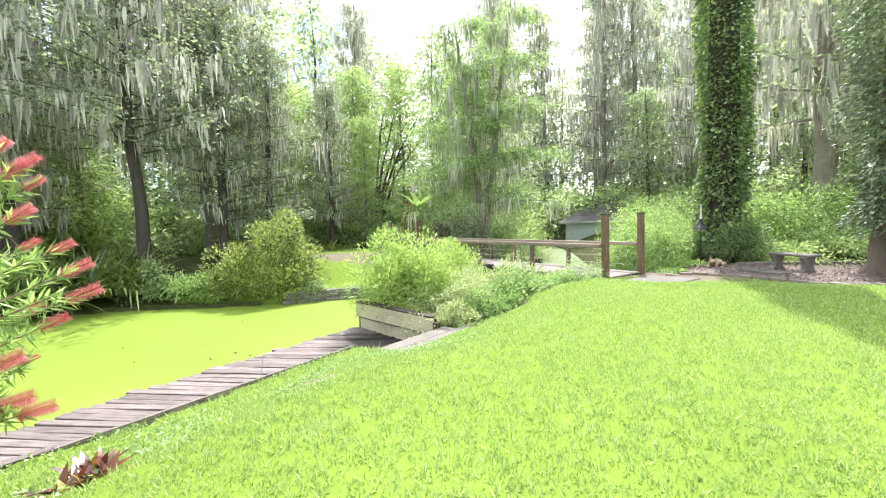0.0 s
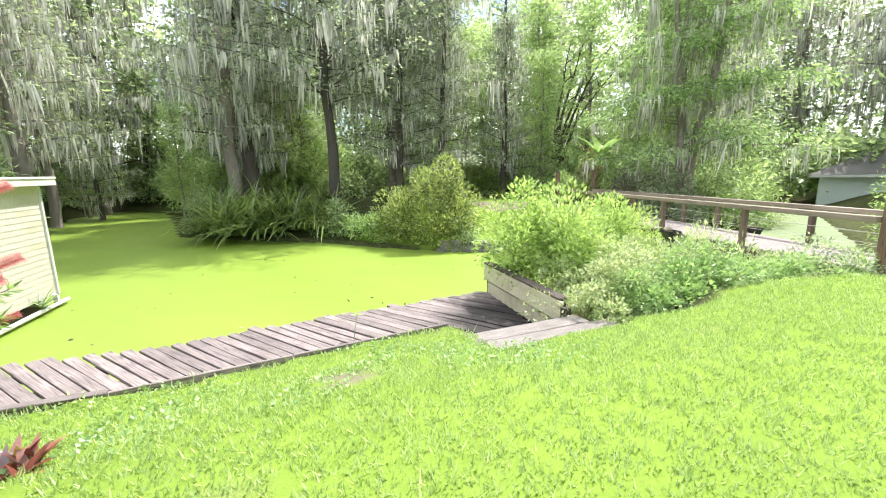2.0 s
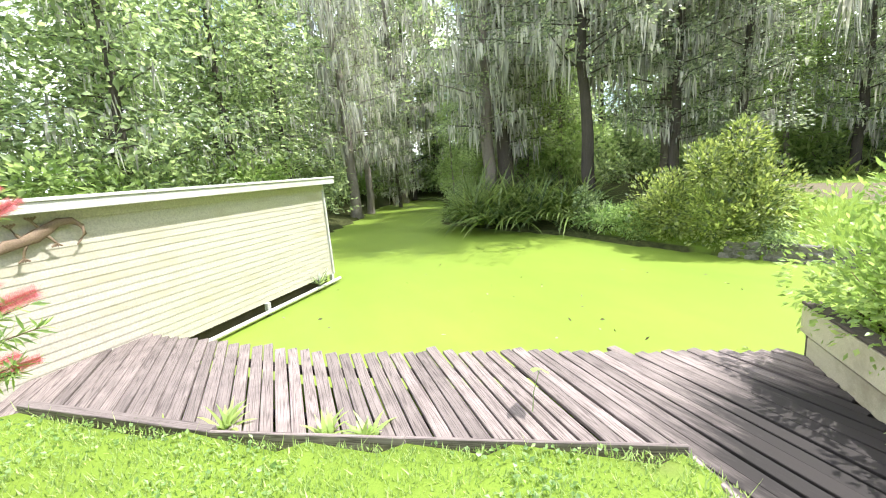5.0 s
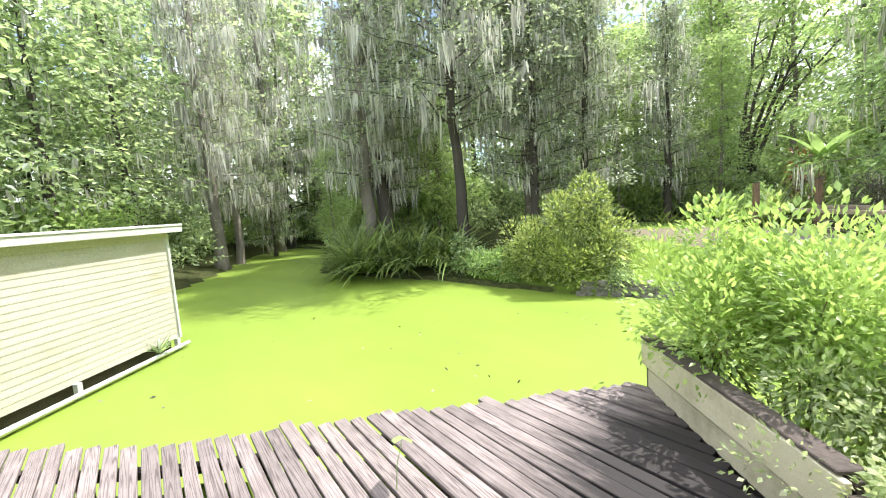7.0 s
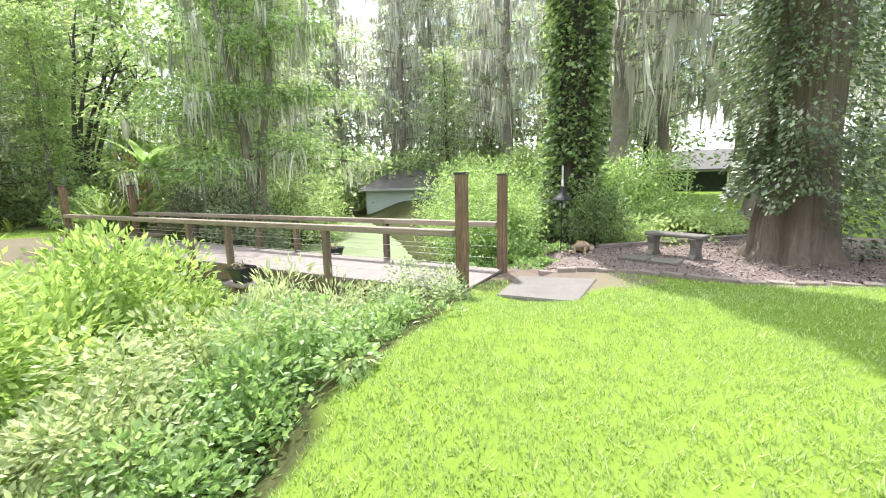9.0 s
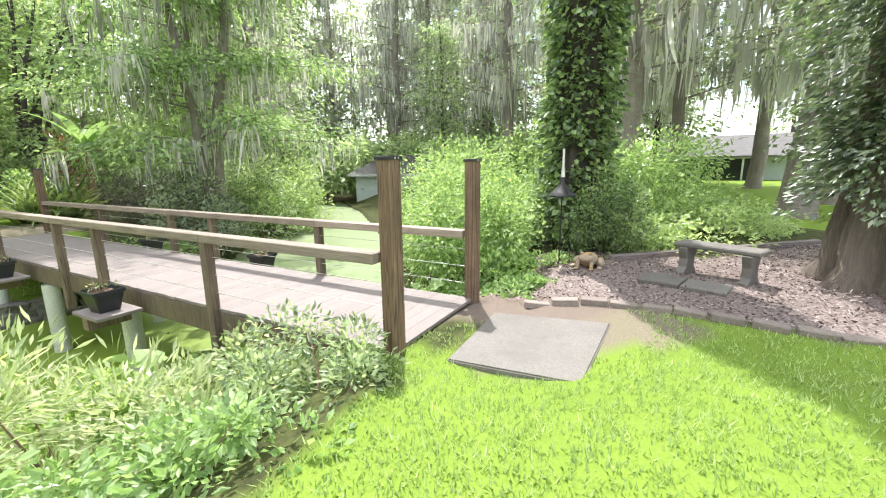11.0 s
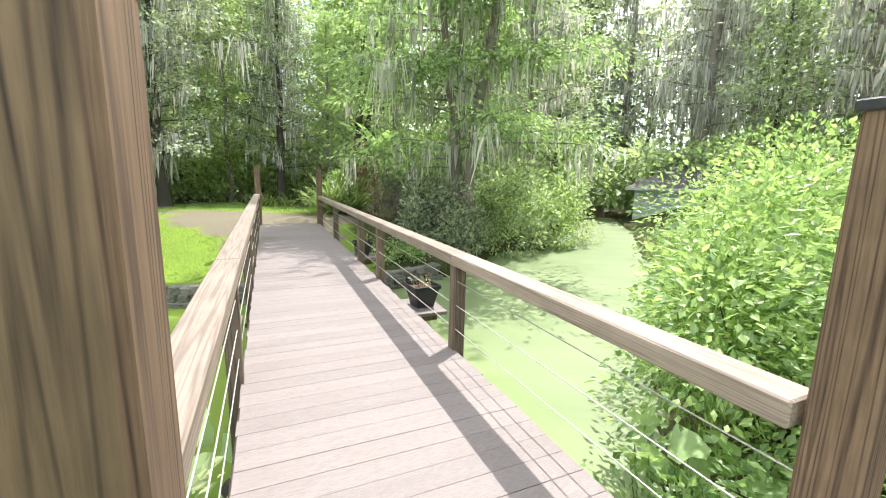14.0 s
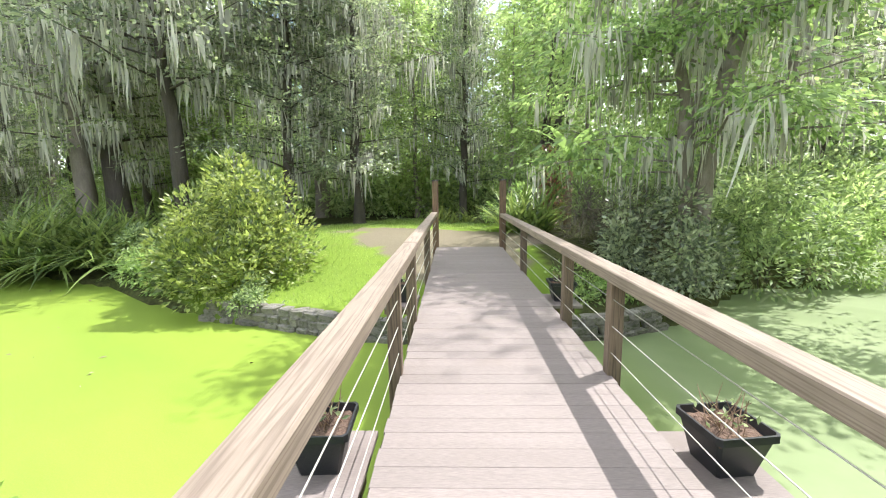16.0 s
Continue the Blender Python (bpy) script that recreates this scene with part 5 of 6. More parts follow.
# dense low growth closing the woods behind the trunks
thicket = make_bush("thicket", "dense green undergrowth filling the far woods", at_ground(-20, 40), L_MID, 301, 7.0, 3.0, 5.0, 3600, 0.6, 0.36, lumps=40, group="far undergrowth")
random.seed(33)
for x, y in ((-42, 28), (-34, 33), (-27, 36), (-13, 40), (-6, 44), (0, 52), (-50, 16), (9, 70), (17, 68), (25, 58), (20, 45), (13, 43), (31, 44), (28, 33), (26, 41), (-52, 5), (-44, -4)):
    copy_at(thicket, x, y, random.uniform(-25, 25) + (80 if abs(x) > 41 else 0), random.uniform(0.9, 1.2))


# ---- planter beside the boardwalk ----
def planter():
    a, b = Vector((-2.33, 8.82, 0)), Vector((-0.52, 7.12, 0))
    L = (b - a).length
    ang = math.degrees(math.atan2(b.y - a.y, b.x - a.x))
    root = thing("planter_box", "weathered cream timber planter wall beside the boardwalk", "planter", pose(a.x, a.y, BOARDWALK_Z - 0.02, 0, 0, ang))
    part("lower_board", box((0.1, 0.02, 0.0), (L - 0.25, 0.06, 0.24), 0.006), M_CREAM, root)
    bm = box((0, -0.005, 0.27), (L, 0.04, 0.56), 0.006)
    part("upper_board", bm, M_CREAM, root)
    part("cap", box((-0.03, 0.0, 0.565), (L - 0.05, 0.17, 0.60), 0.008), M_DARKWOOD, root, "rotting dark top board")
    part("end_post", box((L + 0.01, -0.02, -0.1), (L + 0.11, 0.09, 0.5), 0.006), M_DARKWOOD, root)
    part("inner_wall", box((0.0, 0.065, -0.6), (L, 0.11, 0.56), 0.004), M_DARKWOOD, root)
    part("side_board", box((L + 0.13, 0.0, 0.1), (L + 0.55, 0.04, 0.42), 0.006), M_CREAM, root)
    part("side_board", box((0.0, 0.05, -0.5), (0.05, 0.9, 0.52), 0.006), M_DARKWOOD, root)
    return root


planter()


# ---- pots on the bridge shelves ----
def flower_pot(at, seed, label):
    root = thing("flower_pot", label, "flower pot", at, "pots on the bridge")
    r = random.Random(seed)
    bm = bmesh.new()

    def ring(s, z):
        k = 0.172 * s
        pts = []
        for cx, cy in ((1, 1), (-1, 1), (-1, -1), (1, -1)):
            t = Vector((cx, cy, 0))
            u = Vector((-cy, cx, 0))
            pts += [t - u * 0.12 * 1 + Vector((0, 0, 0)), t + u * 0.12 - Vector((0, 0, 0))]
        return [bm.verts.new((min(max(p.x, -1), 1) * k, min(max(p.y, -1), 1) * k, z)) for p in pts]
    prof = [(0.62, 0.0), (0.9, 0.215), (1.0, 0.22), (1.0, 0.26), (0.93, 0.26), (0.88, 0.2)]
    rings = [ring(*q) for q in prof]
    for a, b in zip(rings, rings[1:]):
        for i in range(8):
            bm.faces.new((a[i], a[(i + 1) % 8], b[(i + 1) % 8], b[i]))
    bm.faces.new(rings[0][::-1])
    bmesh.ops.recalc_face_normals(bm, faces=bm.faces)
    part("pot", bm, M_POT, root, "square tapered black plastic pot")
    bm = bmesh.new()
    bmesh.ops.create_grid(bm, x_segments=10, y_segments=10, size=0.15)
    for v in bm.verts:
        v.co.z = 0.21 + 0.03 * noise.noise(v.co * 14 + Vector((seed, 0, 0)))
    part("soil", bm, M_SOIL, root)
    w = []
    for i in range(26):
        a, q = r.uniform(0, 6.28), r.uniform(0, 0.12)
        p = Vector((math.cos(a) * q, math.sin(a) * q, 0.2))
        e = p + Vector((r.uniform(-.12, .12), r.uniform(-.12, .12), r.uniform(0.04, 0.24)))
        w.append(tube([p, p.lerp(e, 0.5) + Vector((r.uniform(-.02, .02), r.uniform(-.02, .02), 0)), e], [0.004, 0.003, 0.0015], 4))
    put("dry_stem", mesh_of("dry_stem", *join(w), M_TWIG), root, "dry twiggy remains of a plant")
    c = np.array([(r.uniform(-.12, .12), r.uniform(-.12, .12), r.uniform(0.25, 0.34)) for i in range(30)])
    put("foliage", mesh_of("foliage", *leaves(c, 0.05, 0.022, 0.1, 0, None, np.random.default_rng(seed)), L_MID), root)
    return root


for i, (side, s) in enumerate(((0, SHELVES[0]), (0, SHELVES[1]), (1, SHELVES[0]), (1, SHELVES[1]))):
    x = -0.07 - 0.29 if side == 0 else WIDE + 0.07 + 0.29
    flower_pot(BRIDGE @ pose(x, s, -0.18, 0, 0, (3, -5, 7, -2)[i]), 30 + i, ("square black pot with a few green shoots on a bridge shelf", "square black pot of dry soil on the far bridge shelf", "square black pot with dry twigs on a bridge shelf", "square black pot with withered stems on the far bridge shelf")[i])


# ---- paving slab, brick edging, bench, frog, feeder ----
def slab():
    # corners on the plan, in order round the slab
    c = [(3.74, 9.32), (4.40, 8.58), (5.44, 9.29), (4.62, 10.03)]
    bm = bmesh.new()
    lo = [bm.verts.new((x, y, 1.30)) for x, y in c]
    hi = [bm.verts.new((x, y, 1.425)) for x, y in c]
    bm.faces.new(hi)
    bm.faces.new(lo[::-1])
    for i in range(4):
        bm.faces.new((lo[i], lo[(i + 1) % 4], hi[(i + 1) % 4], hi[i]))
    bmesh.ops.bevel(bm, geom=list(bm.edges), offset=0.012, segments=2, affect="EDGES")
    me = bpy.data.meshes.new("paving_slab")
    bm.to_mesh(me)
    bm.free()
    me.materials.append(M_CONC)
    me.transform(Matrix.Translation((0, 0, -0.028)))
    tagged(new("paving_slab", me), "worn grey concrete slab at the bridge's end", "paving", kind="structure")


slab()


def edging():
    root = thing("brick_edging", "row of pale bricks edging the mulch", "edging", pose(0, 0, 0), kind="structure")
    bm = box((-0.1, -0.048, -0.03), (0.1, 0.048, 0.035), 0.006)
    me = bpy.data.meshes.new("brick")
    bm.to_mesh(me)
    bm.free()
    me.materials.append(M_BRICK)
    r = random.Random(2)
    total = sum(math.dist(a, b) for a, b in zip(EDGING, EDGING[1:]))
    s = 0.22
    while s < total - 0.2:
        p, q = along(EDGING, s / total), along(EDGING, (s + 0.02) / total)
        ang = math.degrees(math.atan2(q[1] - p[1], q[0] - p[0]))
        put("brick", me, root, "", pose(p[0] + r.uniform(-.015, .015), p[1] + r.uniform(-.015, .015), gz(*p) + 0.012 + r.uniform(-0.015, 0.01), r.uniform(-4, 4), r.uniform(-5, 5), ang + r.uniform(-6, 6)) @ Matrix.Diagonal((1.35, 1.25, 1.1, 1)))
        s += 0.29 + r.uniform(0, 0.02)


edging()


def bench():
    z = gz(8.0, 9.9)
    root = thing("garden_bench", "small pale concrete garden bench with scrolled legs", "bench", pose(7.78, 9.76, z, 0, 0, -80))
    bm = box((-0.49, -0.17, 0.37), (0.49, 0.17, 0.43), 0.015)
    for v in bm.verts:
        v.co.y += 0.05 * (v.co.x / 0.49) ** 2
    part("seat", bm, M_CONC, root)
    for x in (-0.36, 0.36):
        bm = bmesh.new()
        prof = [(0.17, -0.05), (0.17, 0.04), (0.11, 0.10), (0.10, 0.22), (0.14, 0.31), (0.16, 0.37)]
        rows_ = []
        for w, h in prof:
            rows_.append([bm.verts.new((x + dx, dy, h)) for dx, dy in ((-0.055, -w), (0.055, -w), (0.055, w), (-0.055, w))])
        for a, b in zip(rows_, rows_[1:]):
            for i in range(4):
                bm.faces.new((a[i], a[(i + 1) % 4], b[(i + 1) % 4], b[i]))
        bm.faces.new(rows_[0][::-1])
        bm.faces.new(rows_[-1])
        bmesh.ops.bevel(bm, geom=list(bm.edges), offset=0.008, segments=1, affect="EDGES")
        part("leg", bm, M_CONC, root)
    pad = thing("stepping_stone", "pair of square concrete stepping stones before the bench", "paving stone", pose(7.15, 9.75, z, 0, 0, -70))
    part("stone", box((-0.47, -0.21, -0.04), (-0.005, 0.21, 0.05), 0.012), M_CONC, pad)
    part("stone", box((0.005, -0.21, -0.04), (0.47, 0.21, 0.045), 0.012), M_CONC, pad)


bench()


def timber_border():
    root = thing("landscape_timber", "weathered timber border behind the bench", "edging", pose(7.4, 11.1, gz(7.4, 11.1), 0, 0, -10), kind="structure")
    part("timber", box((0, -0.06, -0.03), (2.2, 0.06, 0.09), 0.012), M_DECK, root)
    part("timber", box((2.25, -0.06, -0.03), (4.4, 0.06, 0.085), 0.012), M_DECK, root)


timber_border()


def blob(bm, c, r, seg=10, rot=0):
    s = bmesh.ops.create_uvsphere(bm, u_segments=seg, v_segments=seg - 2, radius=1)
    m = pose(*c, 0, 0, rot) @ Matrix.Diagonal((*r, 1))
    bmesh.ops.transform(bm, matrix=m, verts=s["verts"])


def frog():
    bm = bmesh.new()
    blob(bm, (0, 0, 0.15), (0.17, 0.21, 0.13), 14)
    blob(bm, (0, -0.17, 0.20), (0.13, 0.12, 0.085), 12)
    for x in (-1, 1):
        blob(bm, (0.075 * x, -0.16, 0.285), (0.035, 0.035, 0.035), 8)
        blob(bm, (0.19 * x, 0.08, 0.10), (0.075, 0.16, 0.09), 10, 18 * x)
        blob(bm, (0.23 * x, -0.10, 0.03), (0.05, 0.10, 0.03), 8, 25 * x)
        blob(bm, (0.12 * x, -0.22, 0.08), (0.035, 0.04, 0.10), 8)
        blob(bm, (0.13 * x, -0.27, 0.025), (0.045, 0.06, 0.022), 8)
    for v in bm.verts:
        v.co += v.co.normalized() * 0.012 * noise.noise(v.co * 18)
    for f in bm.faces:
        f.smooth = True
    me = bpy.data.meshes.new("frog_statue")
    bm.to_mesh(me)
    bm.free()
    me.materials.append(M_FROG)
    ob = new("frog_statue", me)
    ob.matrix_basis = pose(6.8, 10.95, gz(6.8, 10.95) + 0.005, 0, 0, -62) @ Matrix.Scale(0.78, 4)
    tagged(ob, "squat frog statue in brown and ochre glaze on the mulch", "statue")
    me.polygons.foreach_set("use_smooth", [True] * len(me.polygons))


M_FROG = surface("frog_glaze", (0.24, 0.18, 0.13), (0.42, 0.34, 0.25), 5, 40, 0.7, 0.4, None, (0.50, 0.27, 0.07))
frog()


def feeder():
    x, y = 6.62, 11.36
    z = gz(x, y)
    root = thing("bird_feeder_pole", "iron feeder pole with a dark cone baffle", "bird feeder", pose(x, y, z + 0.16))
    v, f = tube([(0, 0, -0.4), (0, 0, 0.8), (0.01, 0, 1.6)], [0.011, 0.011, 0.011], 8)
    put("pole", mesh_of("pole", [tuple(p) for p in v], f, M_IRON, True), root)
    bm = bmesh.new()
    prof = [(0.035, 1.12), (0.04, 1.05), (0.08, 0.98), (0.14, 0.92), (0.20, 0.86), (0.207, 0.845), (0.197, 0.85), (0.12, 0.90), (0.03, 0.97)]
    rings = [[bm.verts.new((math.cos(k * math.pi / 14) * q, math.sin(k * math.pi / 14) * q, h)) for k in range(28)] for q, h in prof]
    for a, b in zip(rings, rings[1:]):
        for k in range(28):
            bm.faces.new((a[k], a[(k + 1) % 28], b[(k + 1) % 28], b[k]))
    bmesh.ops.recalc_face_normals(bm, faces=bm.faces)
    part("baffle", bm, M_IRON, root, "black cone-shaped squirrel baffle", smooth=True)
    v, f = tube([(0, 0, 1.10), (0, 0, 1.28), (0.0, 0, 1.52)], [0.035, 0.018, 0.018], 10)
    put("sleeve", mesh_of("sleeve", [tuple(p) for p in v], f, M_CABLE, True), root, "grey metal sleeve")
    return root


feeder()

# ---- gecko ornament on the boathouse ----
def gecko():
    root_m = pose(-7.28 + 0.02, 1.18 + 0.02, 2.40, 0, 0, -45)
    chunks = []
    body = [(0.5, -0.07), (0.4, -0.02), (0.25, 0.0), (0.1, 0.05), (-0.05, 0.13), (-0.18, 0.20), (-0.33, 0.2), (-0.44, 0.11), (-0.45, 0.0), (-0.38, -0.08), (-0.33, -0.14)]
    rad = [0.05, 0.075, 0.06, 0.085, 0.07, 0.055, 0.045, 0.035, 0.028, 0.02, 0.008]
    chunks.append(tube([(x, 0.03, z) for x, z in body], rad, 8))
    for x, z, dx, dz in ((0.22, 0.02, 0.1, 0.17), (0.2, -0.03, 0.07, -0.17), (-0.02, 0.1, 0.12, 0.15), (0.0, 0.06, -0.1, -0.13)):
        chunks.append(tube([(x, 0.03, z), (x + dx * 0.6, 0.03, z + dz * 0.5), (x + dx, 0.03, z + dz)], [0.025, 0.02, 0.015], 6))
        for t in (-0.06, -0.02, 0.02, 0.06):
            chunks.append(tube([(x + dx, 0.03, z + dz), (x + dx + t, 0.03, z + dz + 0.05 * (1 if dz > 0 else -1))], [0.012, 0.014], 5))
    v, f = join(chunks)
    v = v * np.array([1, 0.35, 1]) + np.array([0, 0.02, 0])
    ob = new("gecko_ornament", mesh_of("gecko_ornament", v, f, M_RUST, True))
    ob.matrix_basis = root_m
    tagged(ob, "rusty metal gecko wall ornament with a curled tail", "wall ornament")


gecko()


# ---- stone wall round the island ----
def island_wall():
    root = thing("stone_wall", "low dark rough-stone wall along the island shore", "wall", pose(0, 0, 0), kind="structure")
    line = [(-6.6, 14.9), (-5.45, 15.35), (-3.1, 16.0), (-1.0, 17.15), (0.65, 18.8), (1.3, 19.9)]
    total = sum(math.dist(a, b) for a, b in zip(line, line[1:]))
    r = random.Random(9)
    meshes = []
    for k in range(6):
        bm = bmesh.new()
        bmesh.ops.create_cube(bm, size=1)
        bmesh.ops.bevel(bm, geom=list(bm.edges), offset=0.16, segments=1, affect="EDGES")
        for v in bm.verts:
            v.co += Vector((r.uniform(-.07, .07), r.uniform(-.07, .07), r.uniform(-.07, .07)))
        me = bpy.data.meshes.new("stone")
        bm.to_mesh(me)
        bm.free()
        me.materials.append(M_STONE)
        meshes.append(me)
    for c, z in enumerate((0.02, 0.18, 0.34)):
        s = 0.1 * c
        while s < total:
            w = r.uniform(0.24, 0.46)
            p, q = along(line, min(s / total, 1)), along(line, min((s + 0.05) / total, 1))
            ang = math.degrees(math.atan2(q[1] - p[1], q[0] - p[0])) if p != q else 40
            put("stone", r.choice(meshes), root, "", pose(p[0], p[1] + 0.03 * c, z, r.uniform(-6, 6), r.uniform(-6, 6), ang + r.uniform(-8, 8)) @ Matrix.Diagonal((w, 0.3, 0.19, 1)))
            s += w * 0.92


island_wall()


# ---- far houses and stump ----
def far_house():
    root = thing("garden_house", "small pale house with a dark hip roof across the pond", "house", pose(14.6, 41.0, 0.5, 0, 0, -14))
    W, D, H = 7.6, 6.0, 1.75
    part("wall", box((-W / 2, -D / 2, -1.2), (W / 2, D / 2, H), 0.01), M_PALEWALL, root)
    bm = bmesh.new()
    o = 0.55
    e = [bm.verts.new(p) for p in ((-W / 2 - o, -D / 2 - o, H), (W / 2 + o, -D / 2 - o, H), (W / 2 + o, D / 2 + o, H), (-W / 2 - o, D / 2 + o, H))]
    g = [bm.verts.new(p) for p in ((-W / 2 - o, -D / 2 - o, H + 0.18), (W / 2 + o, -D / 2 - o, H + 0.18), (W / 2 + o, D / 2 + o, H + 0.18), (-W / 2 - o, D / 2 + o, H + 0.18))]
    t = [bm.verts.new(p) for p in ((-1.2, 0, H + 1.75), (1.6, 0, H + 1.75))]
    for f in ((e[3], e[2], e[1], e[0]), (e[0], e[1], g[1], g[0]), (e[1], e[2], g[2], g[1]), (e[2], e[3], g[3], g[2]), (e[3], e[0], g[0], g[3]), (g[0], g[1], t[1], t[0]), (g[1], g[2], t[1]), (g[2], g[3], t[0], t[1]), (g[3], g[0], t[0])):
        bm.faces.new(f)
    part("roof", bm, M_ROOF, root, "dark shingled hip roof")
    part("fascia", box((-W / 2 - o - 0.02, -D / 2 - o - 0.03, H - 0.02), (W / 2 + o + 0.02, -D / 2 - o - 0.002, H + 0.16), 0.004), M_WHITE, root)
    for i in range(5):
        for j in range(2):
            part("wall_block", box((0.2 + i * 0.36, -D / 2 - 0.03, 0.75 + j * 0.36), (0.46 + i * 0.36, -D / 2 - 0.003, 1.02 + j * 0.36), 0.004), M_CONC, root)


far_house()


def lawn_house():
    root = thing("bungalow", "grey-roofed bungalow with a porch and brick chimney", "house", pose(49.0, 34.0, 1.3, 0, 0, -60))
    W, D, H = 12, 8, 2.6
    part("wall", box((-W / 2, -D / 2, -0.4), (W / 2, D / 2, H), 0.01), M_PALEWALL, root)
    bm = bmesh.new()
    v = [bm.verts.new(p) for p in ((-W / 2 - 0.5, -D / 2 - 2.2, H - 0.25), (W / 2 + 0.5, -D / 2 - 2.2, H - 0.25), (W / 2 + 0.5, 0, H + 2.0), (-W / 2 - 0.5, 0, H + 2.0), (W / 2 + 0.5, D / 2 + 0.6, H), (-W / 2 - 0.5, D / 2 + 0.6, H),
                                    (-W / 2 - 0.5, -D / 2 - 2.2, H - 0.4), (W / 2 + 0.5, -D / 2 - 2.2, H - 0.4))]
    for f in ((0, 1, 2, 3), (3, 2, 4, 5), (6, 7, 1, 0)):
        bm.faces.new([v[k] for k in f])
    part("roof", bm, M_ROOF, root, "weathered grey shingle roof")
    for x in (-5.5, -2, 1.5, 5):
        part("porch_post", box((x - 0.08, -D / 2 - 2.0, -0.4), (x + 0.08, -D / 2 - 1.84, H - 0.3), 0.006), M_WHITE, root)
    part("porch_opening", box((-4, -D / 2 - 0.06, 0), (3, -D / 2 - 0.004, 2.1), 0.004), M_GLASS, root, "dark screened porch front")
    c = part("chimney", box((-5.2, -0.5, H + 1.0), (-4.2, 0.5, H + 3.3), 0.02), M_CHIM, root, "red brick chimney")
    part("chimney_cap", box((-5.3, -0.6, H + 3.3), (-4.1, 0.6, H + 3.42), 0.01), M_CONC, c)


M_CHIM = surface("chimney_brick", (0.22, 0.10, 0.075), (0.38, 0.20, 0.15), 4, 30, 0.9, 0.4)
lawn_house()


def stump():
    root = thing("tree_stump", "sawn grey-brown stump with fallen logs at the water's edge", "stump", pose(8.3, 43.0, 0.0))
    v, f = tube([(0, 0, -0.4), (0, 0, 0.2), (0.03, 0, 0.95)], [0.95, 0.72, 0.6], 14, 0.2, 3)
    v = [tuple(p) for p in v]
    put("bole", mesh_of("bole", v, f, M_LOG, True), root)
    bm = bmesh.new()
    bmesh.ops.create_circle(bm, cap_ends=True, segments=14, radius=0.6)
    part("cut_face", bm, M_CREAM, root, "pale sawn face", pose(0.03, 0, 0.945))
    for a, L in ((0.2, 3.0), (-0.35, 2.4)):
        v, f = tube([(0.8, 0, 0.15), (0.8 + math.cos(a) * L, math.sin(a) * L, 0.25)], [0.28, 0.2], 10, 0.15, 5)
        put("log", mesh_of("log", [tuple(p) for p in v], f, M_LOG, True), root)


stump()


# ---- lawn blades, weeds, mulch chips, floating leaves ----
def scatter(n, lo, hi, keep, seed):
    r = np.random.default_rng(seed)
    p = np.stack([r.uniform(lo[0], hi[0], n), r.uniform(lo[1], hi[1], n)], 1)
    return p[keep(p[:, 0], p[:, 1])], r


def stuff(name, me, label, category):
    return tagged(new(name, me), label, category, kind="stuff")


def patchy(x, y, s, seed):
    return np.array([noise.noise(Vector((a * s, b * s, seed))) for a, b in zip(x, y)])


SLAB = [(3.74, 9.32), (4.40, 8.58), (5.44, 9.29), (4.62, 10.03)]


def lawn_ok(x, y):
    ok = ~in_poly(x, y, POND) & ~in_poly(x, y, BED) & ~in_poly(x, y, MULCH) & ~in_poly(x, y, SLAB) & ~in_poly(x, y, STEP)
    ok &= (edge_dist(x, y, POND) > 0.05) & (y < 10.0)
    ok &= ~((np.hypot(x - 5.1, y - 9.5) < 0.72) & (x + y > 13.3))
    return ok


def blades(p, r, length, width, mat, name, lean=0.5):
    n = len(p)
    z = height(p[:, 0], p[:, 1])
    bz = np.array([noise.noise(Vector((a * 0.9, b * 0.9, 0))) for a, b in p]) * 0.035
    b = np.stack([p[:, 0], p[:, 1], z + bz - 0.008], 1)
    a = r.uniform(0, 2 * math.pi, n)
    side = np.stack([np.cos(a), np.sin(a), np.zeros(n)], 1) * width * r.uniform(0.6, 1.2, (n, 1)) / 2
    d = np.stack([-np.sin(a), np.cos(a), np.zeros(n)], 1) * r.uniform(-lean, lean, (n, 1)) + r.normal(size=(n, 3)) * (0.3, 0.3, 0)
    L = length * r.uniform(0.5, 1.35, (n, 1))
    t = b + (d * 0.9 + np.array([0, 0, 0.85])) * L
    v = np.stack([b - side, b + side, t], 1).reshape(-1, 3)
    return mesh_of(name, v, np.arange(3 * n).reshape(-1, 3), mat)


p, r = scatter(520000, (-4.6, -1.2), (9.0, 9.9), lawn_ok, 1)
p = p[(np.hypot(p[:, 0] + 1.5, (p[:, 1] - 3.9) * 1.3) > 0.33 * r.uniform(0.6, 1.4, len(p)))]
far = np.hypot(p[:, 0] - 1.0, p[:, 1] - 4.5)
p = p[r.random(len(p)) < np.clip(1.3 - far / 9.0, 0.35, 1)]
p = p[r.uniform(-0.62, 0.15, len(p)) < patchy(p[:, 0], p[:, 1], 7.0, 3.0)]
stuff("lawn_grass", blades(p, r, 0.045, 0.0135, L_GRASS, "lawn_grass", 0.9), "thick sunlit lawn of coarse green grass", "grass")
p, r = scatter(45000, (-11, 15), (1, 26), lambda x, y: ~in_poly(x, y, POND) & ~in_poly(x, y, ISLAND_DIRT) & (edge_dist(x, y, POND) > 0.3) & (x + 0.8 * y < 14), 2)
stuff("island_grass", blades(p, r, 0.07, 0.014, L_GRASS, "island_grass"), "rough yellow-green grass on the island", "grass")
p, r = scatter(9000, (-4.6, 1.0), (0.2, 6.6), lambda x, y: lawn_ok(x, y) & (edge_dist(x, y, POND) < 1.7), 3)
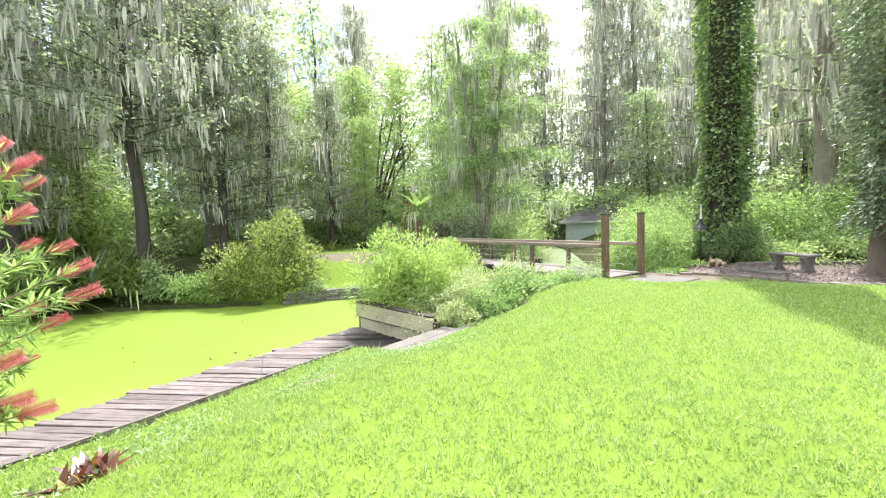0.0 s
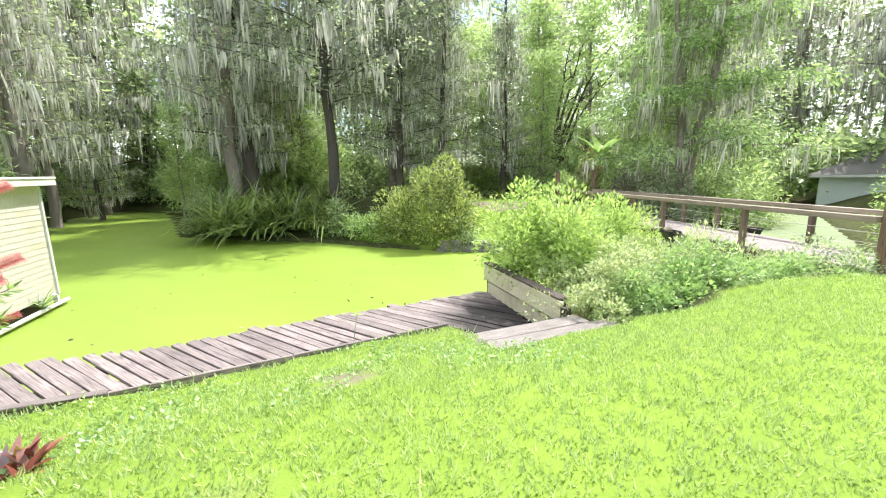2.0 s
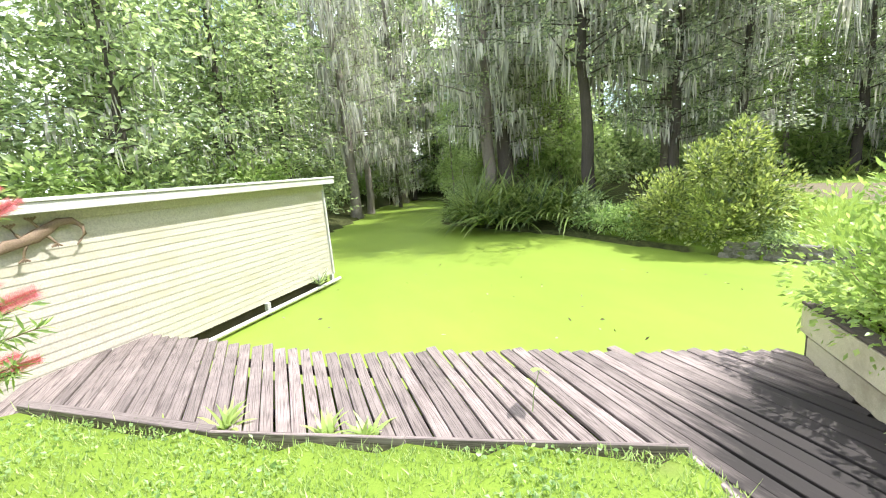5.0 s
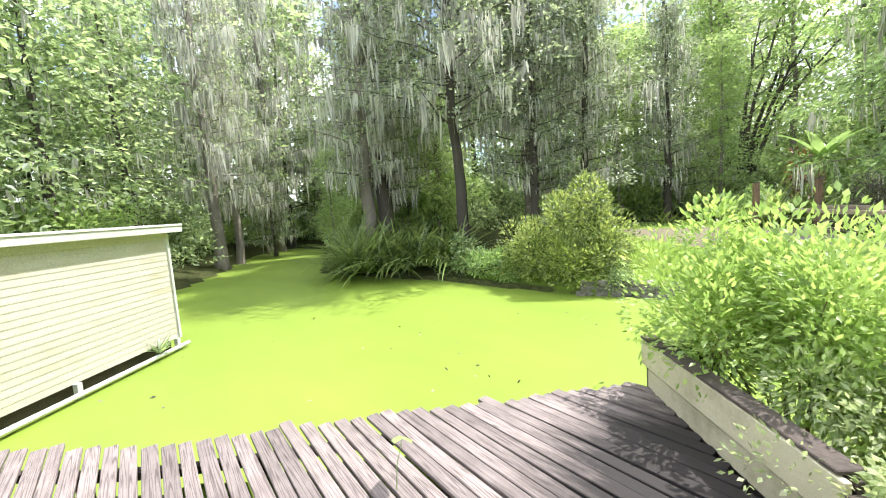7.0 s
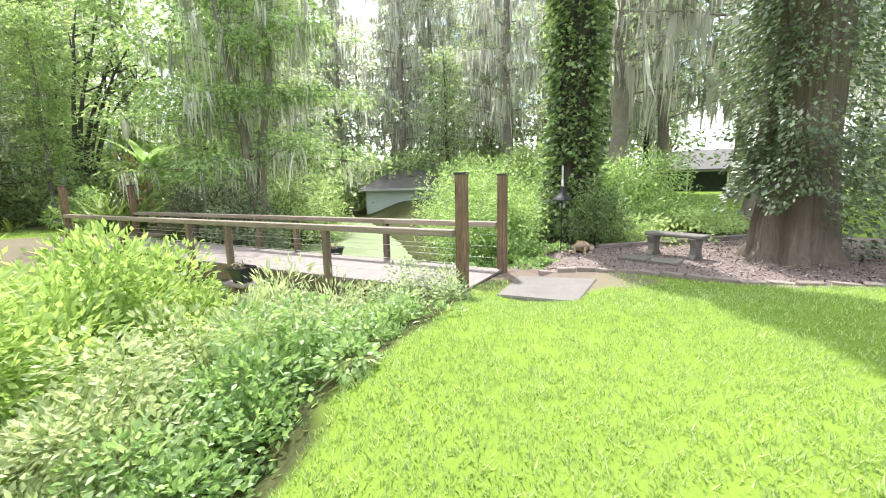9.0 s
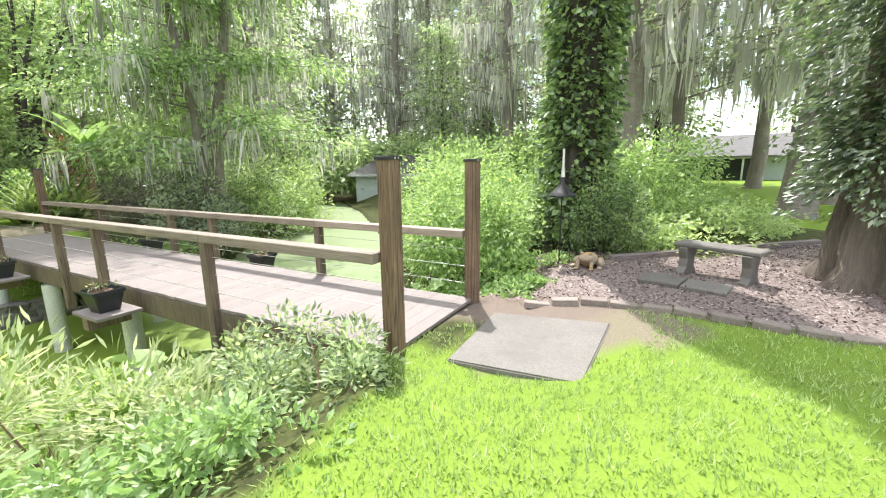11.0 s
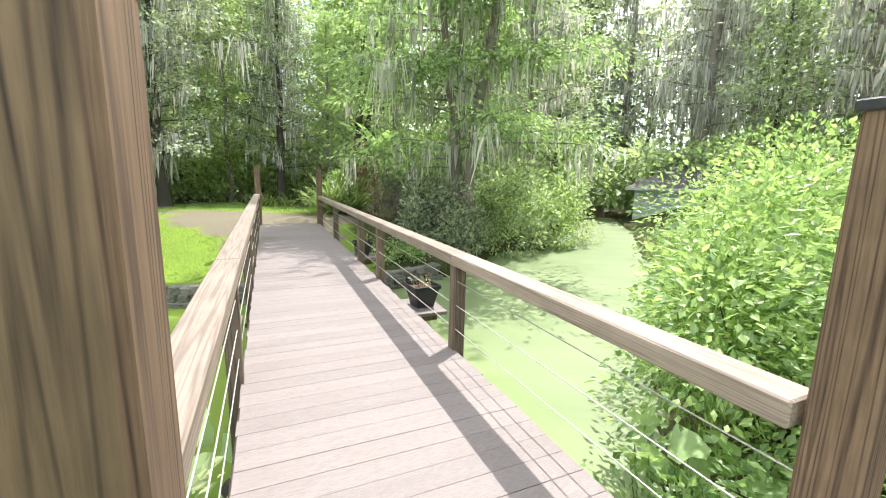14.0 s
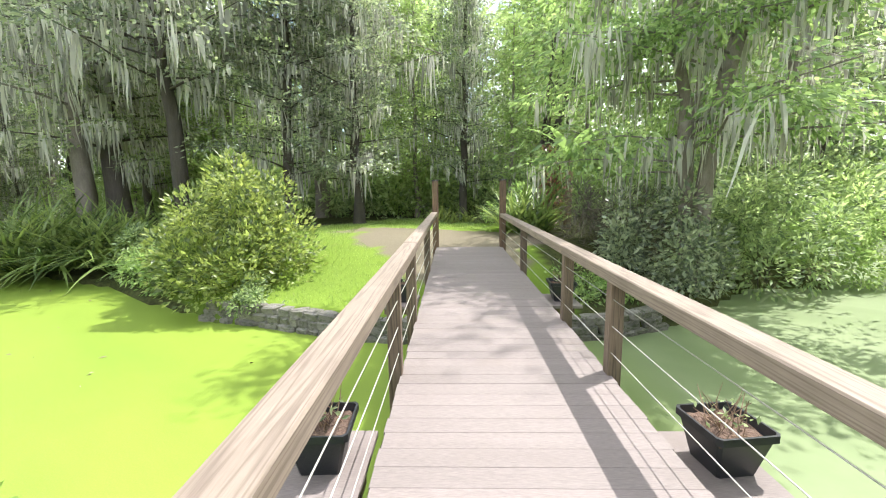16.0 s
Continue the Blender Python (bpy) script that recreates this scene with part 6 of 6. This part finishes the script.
p = p[patchy(p[:, 0], p[:, 1], 1.1, 5.0) > -0.05]
c = np.stack([p[:, 0], p[:, 1], height(p[:, 0], p[:, 1]) + r.uniform(0.02, 0.06, len(p))], 1)
stuff("clover_weeds", mesh_of("clover_weeds", *leaves(c, 0.035, 0.03, 0, 0.1, None, r), L_GREEN), "low round-leaved weeds along the lawn's edge", "weeds")
p, r = scatter(2200, (-4.9, 1.0), (0.0, 6.6), lambda x, y: ~in_poly(x, y, POND) & (edge_dist(x, y, POND) < 0.16), 4)
stuff("edge_grass", blades(p, r, 0.13, 0.009, L_GRASS, "edge_grass", 0.8), "longer tufts of grass along the edging", "grass")
p, r = scatter(22000, (4.5, 5.0), (12, 12.2), lambda x, y: in_poly(x, y, MULCH), 6)
c = np.stack([p[:, 0], p[:, 1], height(p[:, 0], p[:, 1]) + r.uniform(0.005, 0.03, len(p))], 1)
L_CHIP = leafy("bark_chips", (0.07, 0.05, 0.042), (0.32, 0.25, 0.22), 0.05, 0.02, (0.50, 0.44, 0.41), 0.85)
stuff("mulch_chips", mesh_of("mulch_chips", *leaves(c, 0.048, 0.02, 0, 0.0, r.normal(size=(len(c), 3)) * (1, 1, 0.12), r), L_CHIP), "brown bark mulch and fallen leaves", "mulch")
p, r = scatter(1500, (4.6, 9.6), (7.0, 11.6), lambda x, y: ~in_poly(x, y, SLAB) & ~in_poly(x, y, MULCH) & (x + y > 13.6) & (patchy(x, y, 1.5, 9.0) > 0.1), 8)
stuff("path_weeds", blades(p, r, 0.09, 0.012, L_GRASS, "path_weeds", 0.8), "tufts of grass between the bricks and slab", "weeds")
p, r = scatter(420, (-14, 3), (3, 15), lambda x, y: in_poly(x, y, POND) & (y > 2.5), 7)
p = p[r.random(len(p)) < 0.25]
c = np.stack([p[:, 0], p[:, 1], np.full(len(p), 0.012)], 1)
stuff("floating_leaves", mesh_of("floating_leaves", *leaves(c, 0.09, 0.04, 0, 0, r.normal(size=(len(c), 3)) * (1, 1, 0.02), r), L_CHIP), "a few brown leaves floating on the duckweed", "leaves")
